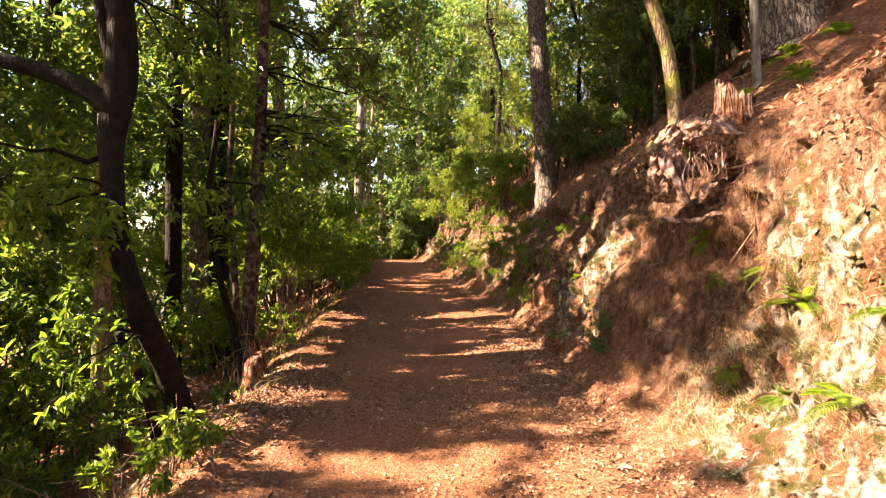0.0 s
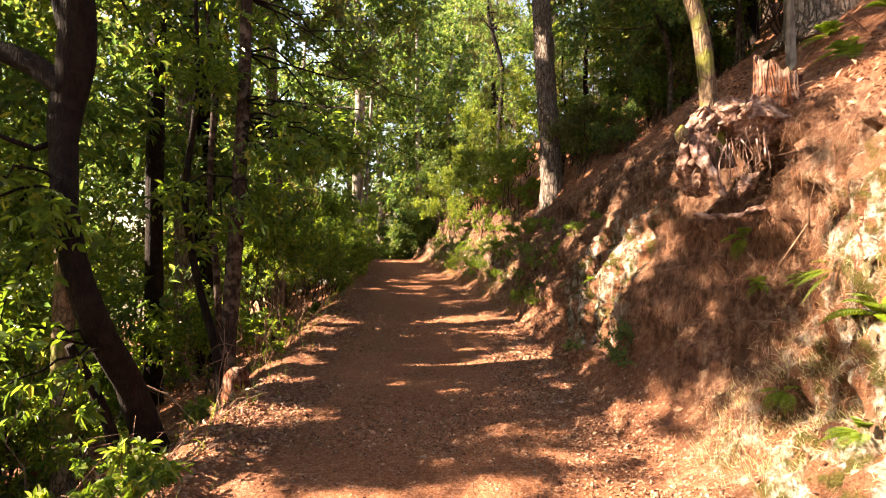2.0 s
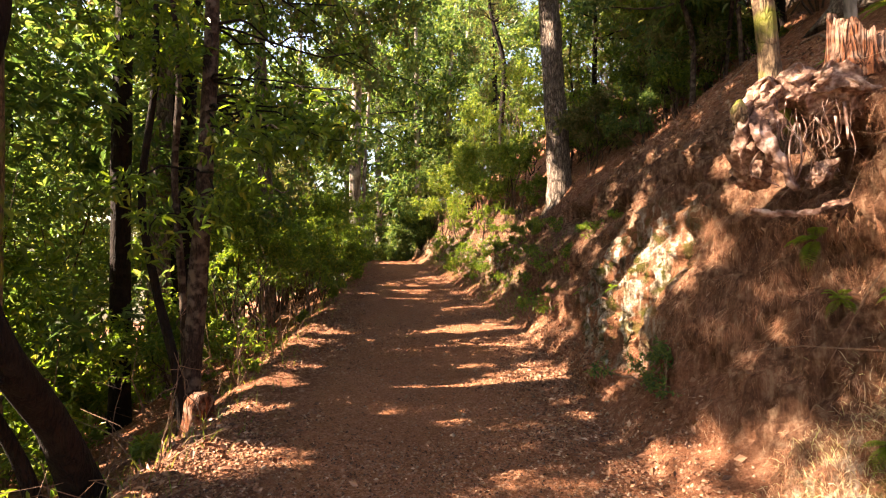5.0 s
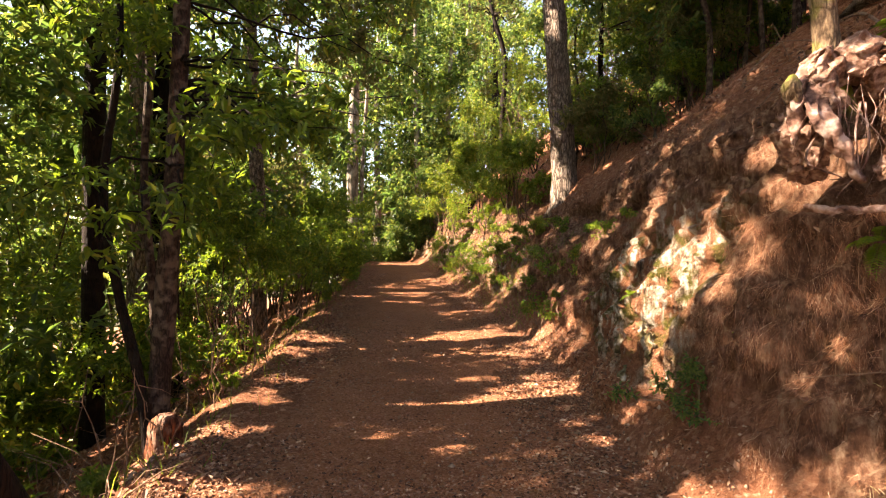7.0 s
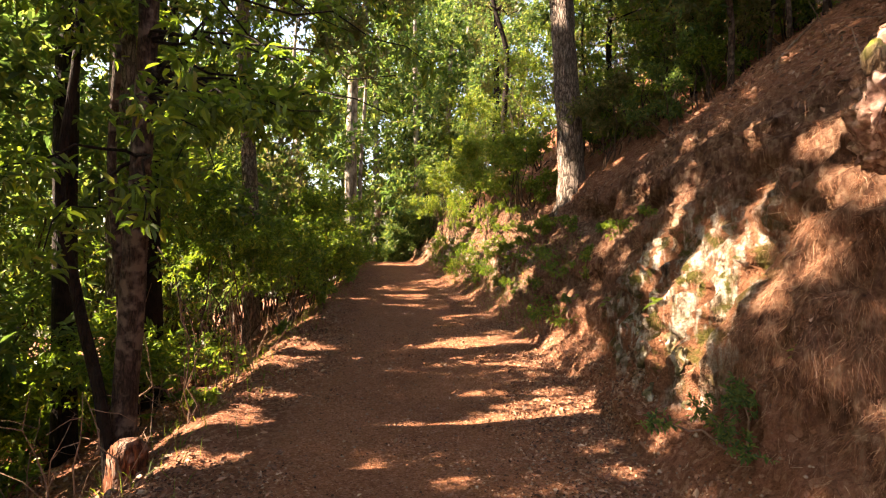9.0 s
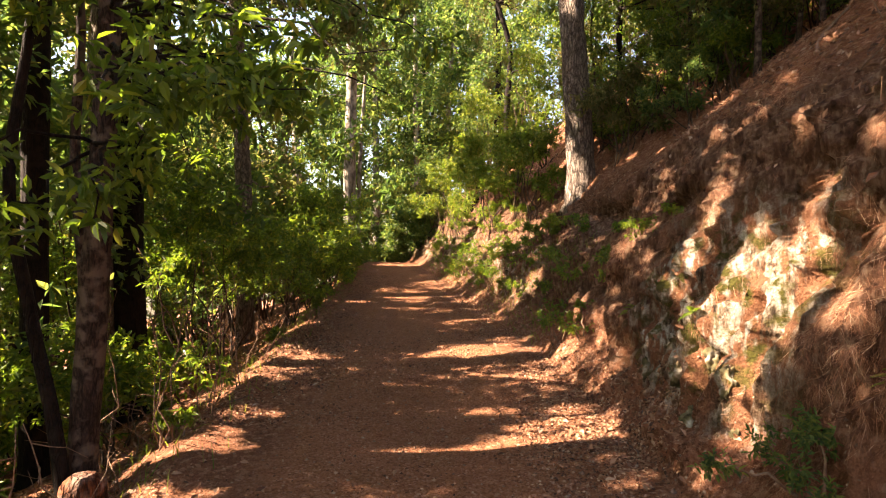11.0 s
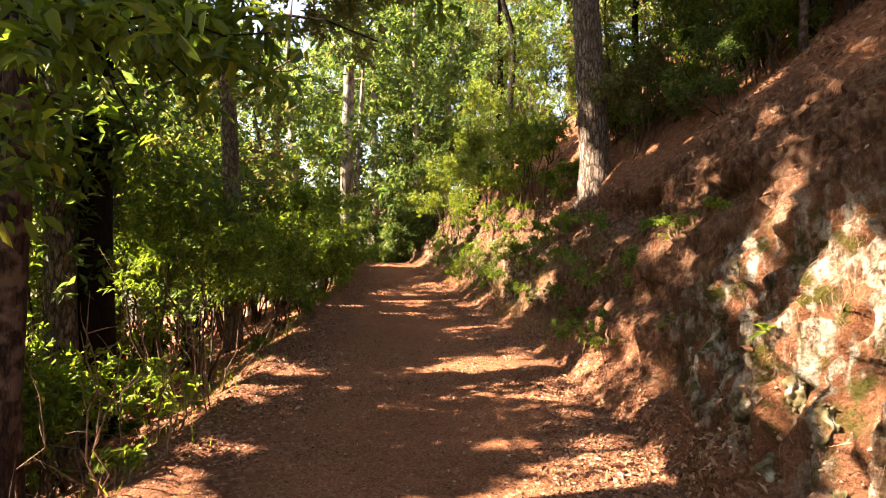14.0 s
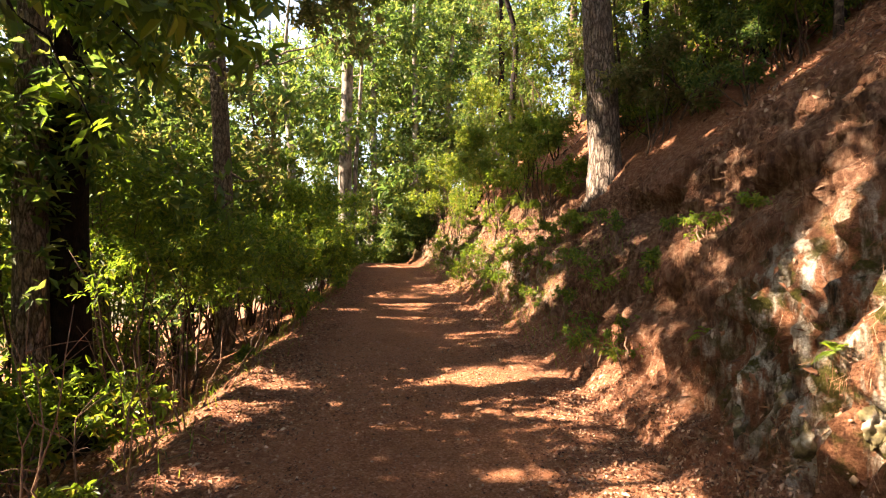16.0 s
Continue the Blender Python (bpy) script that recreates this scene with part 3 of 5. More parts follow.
def build_ground():
    s_left = np.concatenate([-np.geomspace(6, 260, 26)[::-1], np.arange(-5.9, 0, 0.09)])
    s_mid = np.linspace(0, 1, 62)
    s_bank = np.concatenate([np.arange(0.02, 1.5, 0.02), np.arange(1.55, 5, 0.06), np.arange(5.2, 12, 0.25), np.geomspace(12.5, 260, 24)])
    ys = np.concatenate([-np.geomspace(3.2, 60, 14)[::-1], np.arange(-3, 2, 0.08), np.arange(2, 10, 0.03), np.arange(10, 16, 0.06), np.arange(16, 32, 0.14), np.geomspace(32.2, 300, 40)])
    Y = ys[:, None]
    xl = edge(Y) + s_left[None]
    xm = edge(Y) + (foot(Y) - edge(Y)) * s_mid[None]
    xb = foot(Y) + s_bank[None]
    X = np.concatenate([xl, xm, xb], 1)
    Y = np.broadcast_to(Y, X.shape)
    Z = rough_height(X, Y)
    d = X - foot(Y)
    rel = Z - trail_z(Y)
    # the cut face is lumpy: hollows and overhanging lips
    face = smooth(0.15, 0.5, d) * (1 - smooth(1.2, 2.2, d)) * smooth(1.5, 3, Y) * (1 - smooth(28, 34, Y))
    lump = fbm(Y * 1.5 + 5, Z * 1.7 + 2, 4) * 0.25 + np.abs(fbm(Y * 7 + 50, Z * 2.4 + 8, 3)) * 0.30 + fbm(Y * 13 + 3, Z * 9 + 4, 4) * 0.15
    X = X + face * (lump + 0.05)
    # the rock at its foot is fluted by water, with cracks between the ribs
    flute = smooth(6.4, 6.9, Y) * (1 - smooth(8.7, 9.4, Y)) * smooth(0.05, 0.25, rel) * (1 - smooth(1.3, 1.8, rel))
    lean = Y + 0.22 * Z + 0.12 * value(Z * 2.1, Y * 2.1)
    X = X + flute * (0.52 * np.abs(value(lean * 5.2, Z * 0.9 + 4)) + 0.26 * np.abs(value(lean * 12.5 + 9, Z * 2.2)) - 0.16 + 0.10 * value(Y * 8, Z * 6.5))
    hollow = np.exp(-((Y - 5.52) / 0.30) ** 2 - ((Z - 2.45) / 0.27) ** 2) * 0.60
    for hy, hz, ry, rz, deep in ((8.9, 2.3, 0.4, 0.16, 0.25), (11.3, 2.35, 0.55, 0.2, 0.45), (12.5, 2.4, 0.5, 0.22, 0.55), (10.0, 1.35, 0.6, 0.2, 0.3), (6.3, 0.75, 0.5, 0.25, 0.18), (4.9, 1.6, 0.3, 0.2, 0.22), (14.8, 2.2, 0.6, 0.25, 0.4)):
        hollow = hollow + np.exp(-((Y - hy) / ry) ** 2 - ((Z - hz) / rz) ** 2) * deep
    lip = np.exp(-((Y - 5.5) / 0.42) ** 2 - ((Z - 2.92) / 0.17) ** 2) * 0.36
    X = X + (hollow - lip) * face
    shape = X.shape
    v = np.stack([X, Y, Z], -1).reshape(-1, 3)
    i, j = np.meshgrid(np.arange(shape[0] - 1), np.arange(shape[1] - 1), indexing="ij")
    w = shape[1]
    q = np.stack([i * w + j, i * w + j + 1, (i + 1) * w + j + 1, (i + 1) * w + j], -1).reshape(-1, 4)
    ob = mesh_object("ground", v, [q], M_GROUND)
    tagged(ob, "red-brown earth trail with a steep cut bank and wooded slopes", "ground", kind="structure")
    e = edge(Y) - X
    wob = 0.35 * fbm(X * 1.7, Y * 1.7 + 90, 3)
    tread = (1 - smooth(-0.75, -0.2, d + wob)) * (1 - smooth(-0.75, -0.2, e + wob))
    soil = smooth(0.25, 0.5, d) * (1 - smooth(1.3, 2.2, d + wob))
    rock = smooth(0.2, 0.4, d) * ((1 - smooth(0.75, 1.05, d + 0.6 * wob)) * (smooth(6.2, 6.9, Y) * (1 - smooth(8.3, 9.3, Y)) + 0.5 * smooth(12, 14, Y)) + 0.95 * (1 - smooth(4.2, 4.9, Y)) * (1 - smooth(1.05, 1.35, d + 0.6 * wob)))
    col = np.stack([tread, soil, rock, np.ones_like(tread)], -1).reshape(-1, 4).astype(np.float32)
    ob.data.color_attributes.new("zone", "FLOAT_COLOR", "POINT").data.foreach_set("color", col.ravel())
    return ob, v, q


ground, GV, GQ = build_ground()
from mathutils.bvhtree import BVHTree
_near = (np.abs(GV[GQ[:, 0], 0]) < 60) & (GV[GQ[:, 0], 1] < 90)
TREE = BVHTree.FromPolygons([tuple(p) for p in GV.tolist()], GQ[_near].tolist())


def ground_at(x, y):
    """Height of the ground under the sky at x, y, and its normal."""
    hit, normal, _, _ = TREE.ray_cast(Vector((x, y, 60)), Vector((0, 0, -1)))
    return (hit.z, normal) if hit else (float(rough_height(np.array([float(x)]), np.array([float(y)]))[0]), Vector((0, 0, 1)))


def bank_at(y, z, x0=0.0):
    """Where the bank is met at height z, coming from the trail."""
    hit, normal, _, _ = TREE.ray_cast(Vector((x0, y, z)), Vector((1, 0, 0)))
    return hit, normal


# ---- trees and shrubs ----
def limb_path(a, b, sag, rng, n=6):
    a, b = np.array(a, float), np.array(b, float)
    t = np.linspace(0, 1, n)[:, None]
    off = rng.normal(0, 0.028, (n, 3)) * np.linalg.norm(b - a)
    off[0] = off[-1] = 0
    return a + (b - a) * t + np.array([0, 0, sag]) * (t * (1 - t)) * 4 + off


def y_far(base):
    return base[1] > 24


def grown(name, label, category, group, points, radii, bark, clumps, leaf_mat, seed, leaf=0.09, tips=26, per_tip=7, fine=False,
          sides=10, rough=0.10, flare=0.5, limbs=8, width=0.36, gaps=True, squash=0.75):
    """A tree: trunk along points, limbs to some of the clumps (x, y, z, r), a crown of leaves."""
    rng = np.random.default_rng(seed)
    base = np.array(points[0], float)
    tree = thing(name, tuple(base), label, category, group)
    path = curve_points(points, 7)
    rad = np.interp(np.linspace(0, 1, len(path)), np.linspace(0, 1, len(radii)), radii)
    path = np.vstack([path[0] - [0, 0, 0.25], path])
    rad = np.concatenate([[rad[0] * 1.1], rad])
    tube_object("trunk", path - base, rad, bark, tree, sides, rough, seed, flare)
    clumps = np.asarray(clumps, float)
    if len(clumps):
        order = rng.permutation(len(clumps))[:limbs]
        for i in order:
            c = clumps[i, :3]
            d = np.linalg.norm(path - c, axis=1) + np.maximum(0, path[:, 2] - c[2]) * 1.5
            k = int(np.clip(np.argmin(d), 2, len(path) - 1))
            r0 = min(rad[k] * 0.5, 0.02 + 0.012 * np.linalg.norm(c - path[k]))
            line = limb_path(path[k], c, -0.05 * np.linalg.norm(c - path[k]), rng)
            tube_object("limb", line - base, np.linspace(r0, 0.006, len(line)), bark, tree, 5)
        high = clumps[:, 2] > 9.5
        if y_far(base):
            high[:] = False
        p, way, ln = sprays(clumps[~high, :3], clumps[~high, 3], tips, per_tip, leaf, rng, squash)
        v, f = leaf_arrays(p, way, ln, width, fine, gaps, rng)
        if high.any():
            p, way, ln = sprays(clumps[high, :3], clumps[high, 3], 12, 5, leaf * 2.0, rng, squash)
            v2, f2 = leaf_arrays(p, way, ln, 0.5, fine, gaps, rng)
            f = np.vstack([f, f2 + len(v)])
            v = np.vstack([v, v2])
        if len(v):
            tagged(mesh_object("crown", v - base, [f], leaf_mat, tree, smooth_faces=False), kind="stuff")
    return tree


def shrub(x, y, height, spread, seed, mat, leaf=0.085, clumps=9, tips=22, fine=False, label="leafy evergreen shrub with thin brown stems beside the trail",
          group="shrubs along the trail", name="shrub", low=0.3, stems=5, per_tip=7, bark=None, gaps=True, z=None):
    rng = np.random.default_rng(seed)
    z0 = ground_at(x, y)[0] if z is None else z
    base = np.array([x, y, z0])
    bush = thing(name, tuple(base), label, "shrub", group)
    c = rng.normal(0, 0.45, (clumps, 3)) * [spread, spread, 0]
    h = low + (1 - low) * rng.random(clumps) ** 0.8
    c[:, 2] = h * height
    c[:, :2] *= (0.55 + 0.9 * np.sin(np.pi * np.clip(h, 0.1, 0.95)))[:, None]
    for i in range(min(stems, clumps)):
        line = limb_path((rng.normal(0, 0.07), rng.normal(0, 0.07), -0.08), c[i], 0.05, rng, 7)
        tube_object("stem", line, np.linspace(0.010 + 0.004 * height, 0.003, 7), bark or M_STEM, bush, 5)
    p, way, ln = sprays(c, spread * rng.uniform(0.3, 0.55, clumps), tips, per_tip, leaf, rng)
    v, f = leaf_arrays(p + base, way, ln, 0.36, fine, gaps, rng)
    if len(v):
        tagged(mesh_object("foliage", v - base, [f], mat, bush, smooth_faces=False), kind="stuff")
    return bush


def crown(x, y, z, rx, ry, rz, n, r, seed):
    """n clumps of radius about r in the shell of an ellipsoid."""
    rng = np.random.default_rng(seed)
    d = unit(rng.normal(0, 1, (n, 3))) * (rng.random((n, 1)) ** 0.4)
    return np.hstack([np.array([x, y, z]) + d * [rx, ry, rz], (r * rng.uniform(0.7, 1.3, n))[:, None]])


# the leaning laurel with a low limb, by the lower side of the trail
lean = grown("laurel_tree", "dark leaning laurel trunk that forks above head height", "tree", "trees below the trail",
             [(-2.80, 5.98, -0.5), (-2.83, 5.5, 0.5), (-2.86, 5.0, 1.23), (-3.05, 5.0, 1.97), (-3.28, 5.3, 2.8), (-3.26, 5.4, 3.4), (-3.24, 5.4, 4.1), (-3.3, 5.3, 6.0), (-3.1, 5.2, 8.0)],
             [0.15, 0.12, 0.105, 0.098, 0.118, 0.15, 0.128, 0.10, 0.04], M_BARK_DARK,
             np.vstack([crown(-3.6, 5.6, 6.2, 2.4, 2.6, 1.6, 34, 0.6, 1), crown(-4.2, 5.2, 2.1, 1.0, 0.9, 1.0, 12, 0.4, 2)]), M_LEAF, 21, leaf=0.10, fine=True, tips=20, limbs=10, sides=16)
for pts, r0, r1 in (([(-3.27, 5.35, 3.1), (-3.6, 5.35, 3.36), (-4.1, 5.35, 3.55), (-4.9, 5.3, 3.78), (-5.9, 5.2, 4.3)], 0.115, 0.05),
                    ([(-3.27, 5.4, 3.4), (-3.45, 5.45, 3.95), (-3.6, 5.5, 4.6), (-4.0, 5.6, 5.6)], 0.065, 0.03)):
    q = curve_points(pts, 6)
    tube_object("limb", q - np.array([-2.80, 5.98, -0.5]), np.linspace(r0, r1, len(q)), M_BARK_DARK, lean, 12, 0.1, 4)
grown("thin_tree", "thin dark leaning stem beside the laurel", "tree", "trees below the trail",
      [(-2.95, 5.6, -0.5), (-2.98, 5.4, 0.25), (-3.1, 5.1, 0.95)], [0.055, 0.05, 0.04], M_BARK_DARK, [], M_LEAF, 22)

grown("mossy_tree", "pale mossy trunk standing behind the dark laurel", "tree", "trees below the trail",
      [(-4.05, 6.4, -1.2), (-4.08, 6.4, 0.6), (-4.04, 6.4, 2.4), (-4.02, 6.4, 3.6), (-4.1, 6.5, 6.0)], [0.13, 0.11, 0.10, 0.09, 0.04], M_BARK_MOSS,
      crown(-4.2, 6.6, 5.8, 1.4, 1.4, 1.0, 14, 0.5, 9), M_LEAF, 26, fine=True)

# the silver-barked clump of stems
grown("silver_tree", "slim silver-grey laurel trunk at the trail's lower side", "tree", "trees below the trail",
      [(-2.72, 7.37, -0.2), (-2.71, 7.37, 0.5), (-2.62, 7.37, 1.6), (-2.55, 7.37, 2.8), (-2.49, 7.37, 4.0), (-2.44, 7.37, 5.2), (-2.2, 7.4, 8.0)],
      [0.12, 0.10, 0.095, 0.085, 0.075, 0.065, 0.03], M_BARK_SILVER, np.vstack([crown(-2.6, 7.6, 6.6, 2.2, 2.3, 1.5, 28, 0.6, 3), crown(-3.0, 7.6, 3.6, 0.8, 0.8, 0.8, 6, 0.4, 33)]), M_LEAF, 23, leaf=0.10, fine=True, tips=20, sides=14)
grown("thin_tree", "thin crooked brown stem leaning into a trunk", "tree", "trees below the trail",
      [(-2.66, 7.15, -0.2), (-2.8, 7.2, 0.6), (-3.05, 7.3, 1.4), (-3.2, 7.3, 2.4), (-3.1, 7.4, 3.8), (-3.15, 7.4, 6.0)], [0.055, 0.05, 0.045, 0.04, 0.035, 0.015],
      M_BARK_DARK, crown(-3.3, 7.5, 5.0, 1.0, 1.0, 1.0, 8, 0.5, 4), M_LEAF, 24, fine=True)
grown("thin_tree", "thin pale stem rising among the leaves", "tree", "trees below the trail",
      [(-3.05, 8.0, -0.4), (-3.1, 8.0, 1.2), (-3.2, 8.0, 2.6), (-3.15, 8.0, 3.9), (-3.3, 8.0, 5.6), (-3.4, 8, 7.5)], [0.05, 0.045, 0.04, 0.035, 0.03, 0.012],
      M_BARK_SILVER, crown(-3.3, 8.2, 6.0, 1.4, 1.4, 1.2, 12, 0.5, 5), M_LEAF, 25, fine=True)

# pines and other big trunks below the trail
# those at y of 2 or less are unseen, added to shade the trail
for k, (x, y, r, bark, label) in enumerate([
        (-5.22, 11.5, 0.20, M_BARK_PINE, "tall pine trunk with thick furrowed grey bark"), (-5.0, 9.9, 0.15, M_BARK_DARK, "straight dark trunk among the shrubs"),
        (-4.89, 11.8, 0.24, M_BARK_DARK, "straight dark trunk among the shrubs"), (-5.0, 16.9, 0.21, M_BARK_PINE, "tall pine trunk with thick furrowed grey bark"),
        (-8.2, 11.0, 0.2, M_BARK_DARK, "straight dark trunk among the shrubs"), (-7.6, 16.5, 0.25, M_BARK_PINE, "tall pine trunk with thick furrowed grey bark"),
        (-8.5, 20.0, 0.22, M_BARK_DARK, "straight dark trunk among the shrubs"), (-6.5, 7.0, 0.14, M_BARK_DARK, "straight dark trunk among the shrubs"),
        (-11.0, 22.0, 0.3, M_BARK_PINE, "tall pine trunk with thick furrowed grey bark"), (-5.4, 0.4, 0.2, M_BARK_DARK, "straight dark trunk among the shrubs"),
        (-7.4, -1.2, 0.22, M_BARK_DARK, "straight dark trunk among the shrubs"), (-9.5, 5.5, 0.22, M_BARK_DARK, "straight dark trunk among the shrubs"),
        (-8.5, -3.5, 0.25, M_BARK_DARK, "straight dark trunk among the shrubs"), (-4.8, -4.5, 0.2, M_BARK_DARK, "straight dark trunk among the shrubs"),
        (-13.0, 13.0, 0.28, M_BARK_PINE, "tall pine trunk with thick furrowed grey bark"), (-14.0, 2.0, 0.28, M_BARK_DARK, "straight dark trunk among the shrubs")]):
    rng = np.random.default_rng(100 + k)
    z = ground_at(x, y)[0]
    top = rng.uniform(15, 19)
    sway = rng.normal(0, 0.25, (5, 2))
    pts = [(x + sway[i, 0] * i * 0.25, y + sway[i, 1] * i * 0.25, z + top * i / 4) for i in range(5)]
    pine = bark is M_BARK_PINE
    cl = np.vstack([crown(x, y, z + top * 0.76, 3.4, 3.2, 4.6, 90, 1.0, 200 + k), crown(x, y, z + top * 0.35, 2.4, 2.4, 3.2, 30, 0.75, 300 + k)])
    if k == 3:
        cl = np.vstack([cl, crown(-3.0, 16.5, 7.8, 2.2, 1.6, 1.8, 34, 0.6, 350)])
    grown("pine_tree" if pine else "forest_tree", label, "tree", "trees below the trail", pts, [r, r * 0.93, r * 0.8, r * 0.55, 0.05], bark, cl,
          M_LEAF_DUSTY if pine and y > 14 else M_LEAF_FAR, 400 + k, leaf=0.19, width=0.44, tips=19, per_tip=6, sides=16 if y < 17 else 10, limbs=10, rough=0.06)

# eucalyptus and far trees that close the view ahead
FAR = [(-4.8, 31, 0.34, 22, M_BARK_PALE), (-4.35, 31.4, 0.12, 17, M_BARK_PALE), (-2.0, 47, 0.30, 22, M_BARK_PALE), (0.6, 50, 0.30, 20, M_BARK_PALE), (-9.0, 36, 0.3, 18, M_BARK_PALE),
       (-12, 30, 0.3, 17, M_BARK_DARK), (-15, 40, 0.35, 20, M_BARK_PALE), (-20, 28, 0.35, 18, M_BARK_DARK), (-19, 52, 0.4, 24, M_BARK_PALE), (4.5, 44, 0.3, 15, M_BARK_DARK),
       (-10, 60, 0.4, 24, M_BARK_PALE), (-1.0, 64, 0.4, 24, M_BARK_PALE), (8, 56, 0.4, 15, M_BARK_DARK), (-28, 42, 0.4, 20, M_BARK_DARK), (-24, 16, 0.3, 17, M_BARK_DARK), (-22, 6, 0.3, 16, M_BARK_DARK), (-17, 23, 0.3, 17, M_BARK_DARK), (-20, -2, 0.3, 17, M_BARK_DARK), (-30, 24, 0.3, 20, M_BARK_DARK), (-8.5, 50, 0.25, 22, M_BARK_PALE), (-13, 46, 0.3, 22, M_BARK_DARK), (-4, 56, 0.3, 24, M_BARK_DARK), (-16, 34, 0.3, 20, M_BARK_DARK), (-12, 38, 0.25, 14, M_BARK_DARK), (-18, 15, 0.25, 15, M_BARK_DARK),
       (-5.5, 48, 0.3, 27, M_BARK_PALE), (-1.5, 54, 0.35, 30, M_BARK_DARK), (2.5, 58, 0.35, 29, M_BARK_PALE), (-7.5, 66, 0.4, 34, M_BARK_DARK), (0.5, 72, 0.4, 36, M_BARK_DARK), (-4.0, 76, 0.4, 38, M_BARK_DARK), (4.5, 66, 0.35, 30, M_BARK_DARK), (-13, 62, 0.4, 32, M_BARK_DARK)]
for k, (x, y, r, top, bark) in enumerate(FAR):
    rng = np.random.default_rng(500 + k)
    z = ground_at(x, y)[0]
    sway = rng.normal(0, 0.5 if k else 0.12, (5, 2))
    pts = [(x + sway[i, 0] * i * 0.25, y + sway[i, 1] * i * 0.25, z + top * i / 4) for i in range(5)]
    cl = np.vstack([crown(x, y, z + top * 0.68, 4.4, 4.0, 6.5, 52, 1.25, 600 + k), crown(x, y, z + top * 0.28, 4.0, 3.4, 3.6, 30, 1.2, 640 + k)])
    if k == 0:
        cl = crown(x, y, z + top * 0.78, 4.0, 4.0, 4.0, 60, 1.2, 600)
    grown("eucalyptus_tree" if bark is M_BARK_PALE else "forest_tree", "tall pale-barked eucalyptus in the distance" if bark is M_BARK_PALE else "distant dark-barked broadleaf tree",
          "tree", "distant trees", pts, [r, r * 0.9, r * 0.75, r * 0.5, 0.05], bark, cl, M_LEAF_FAR, 700 + k, leaf=0.37, width=0.46, tips=24, per_tip=5, limbs=9, rough=0.05)

# trees and saplings on the upper slope
grown("slim_tree", "slim mossy tree leaning out over the bank", "tree", "trees above the bank",
      [(2.46, 5.6, 2.75), (2.42, 5.57, 3.1), (2.34, 5.57, 3.75), (2.14, 5.57, 4.4), (1.95, 5.6, 5.2), (1.9, 5.7, 6.5), (2.1, 5.8, 8.0)], [0.10, 0.075, 0.07, 0.065, 0.06, 0.05, 0.02],
      M_BARK_MOSS, crown(2.4, 6.4, 7.4, 1.8, 2.0, 1.2, 20, 0.55, 7), M_LEAF_FAR, 31, flare=0.9, sides=14)
grown("pine_tree", "large pine with furrowed bark on top of the bank", "tree", "trees above the bank",
      [(2.74, 14.0, ground_at(2.74, 14.0)[0] - 0.3), (2.68, 14.0, 4.0), (2.55, 14.0, 6.0), (2.45, 14.1, 9.0), (2.5, 14.2, 15.0)], [0.30, 0.265, 0.25, 0.22, 0.08],
      M_BARK_PINE, crown(2.6, 14.2, 11.5, 3.2, 3.2, 2.4, 34, 0.8, 8), M_LEAF_DUSTY, 32, leaf=0.15, sides=24, flare=0.35)
SLOPE = [(4.05, 6.9, 0.055, 7, M_BARK_PALE), (4.9, 7.6, 0.40, 14, M_BARK_PINE), (4.2, 10.6, 0.05, 5, M_BARK_DARK), (4.6, 12.6, 0.06, 6, M_BARK_DARK), (5.6, 11.0, 0.07, 7, M_BARK_DARK),
         (4.0, 15.2, 0.07, 7, M_BARK_DARK), (5.2, 15.6, 0.10, 8, M_BARK_DARK), (6.8, 12.4, 0.12, 9, M_BARK_DARK), (3.6, 18.0, 0.09, 8, M_BARK_DARK), (6.2, 17.5, 0.14, 10, M_BARK_DARK),
         (8.4, 14.5, 0.16, 10, M_BARK_DARK), (4.4, 21.5, 0.14, 10, M_BARK_DARK), (7.5, 21.0, 0.18, 11, M_BARK_DARK), (2.6, 25.0, 0.14, 10, M_BARK_DARK), (5.6, 27.5, 0.2, 12, M_BARK_DARK),
         (9.5, 26.0, 0.22, 12, M_BARK_DARK), (10.5, 19.0, 0.2, 11, M_BARK_DARK), (8.0, 8.5, 0.18, 10, M_BARK_DARK), (6.6, 3.6, 0.2, 12, M_BARK_DARK), (7.5, -1.0, 0.2, 12, M_BARK_DARK), (10.5, 12.0, 0.2, 11, M_BARK_DARK), (3.0, 33.0, 0.2, 12, M_BARK_DARK)]
for k, (x, y, r, top, bark) in enumerate(SLOPE):
    rng = np.random.default_rng(800 + k)
    z = ground_at(x, y)[0]
    sway = rng.normal(0, 0.3, (5, 2))
    pts = [(x + sway[i, 0] * i * 0.3 - 0.08 * i, y + sway[i, 1] * i * 0.3, z + top * i / 4) for i in range(5)]
    cl = np.vstack([crown(x, y, z + top * 0.75, 1.9, 1.9, top * 0.26, 28, 0.7, 830 + k), crown(x, y, z + top * 0.42, 1.7, 1.7, top * 0.24, 20, 0.6, 860 + k)])
    grown("forest_tree" if r > 0.13 else "sapling", "slender dark-barked tree on the litter-strewn slope", "tree", "trees above the bank", pts, [r, r * 0.9, r * 0.75, r * 0.5, 0.015],
          bark if k % 2 else (M_BARK_SILVER if bark is M_BARK_DARK else bark), cl, M_LEAF_FAR if k % 3 else M_LEAF_DUSTY, 900 + k, leaf=0.15, width=0.42, tips=24, per_tip=6, limbs=8, sides=10, flare=0.4)

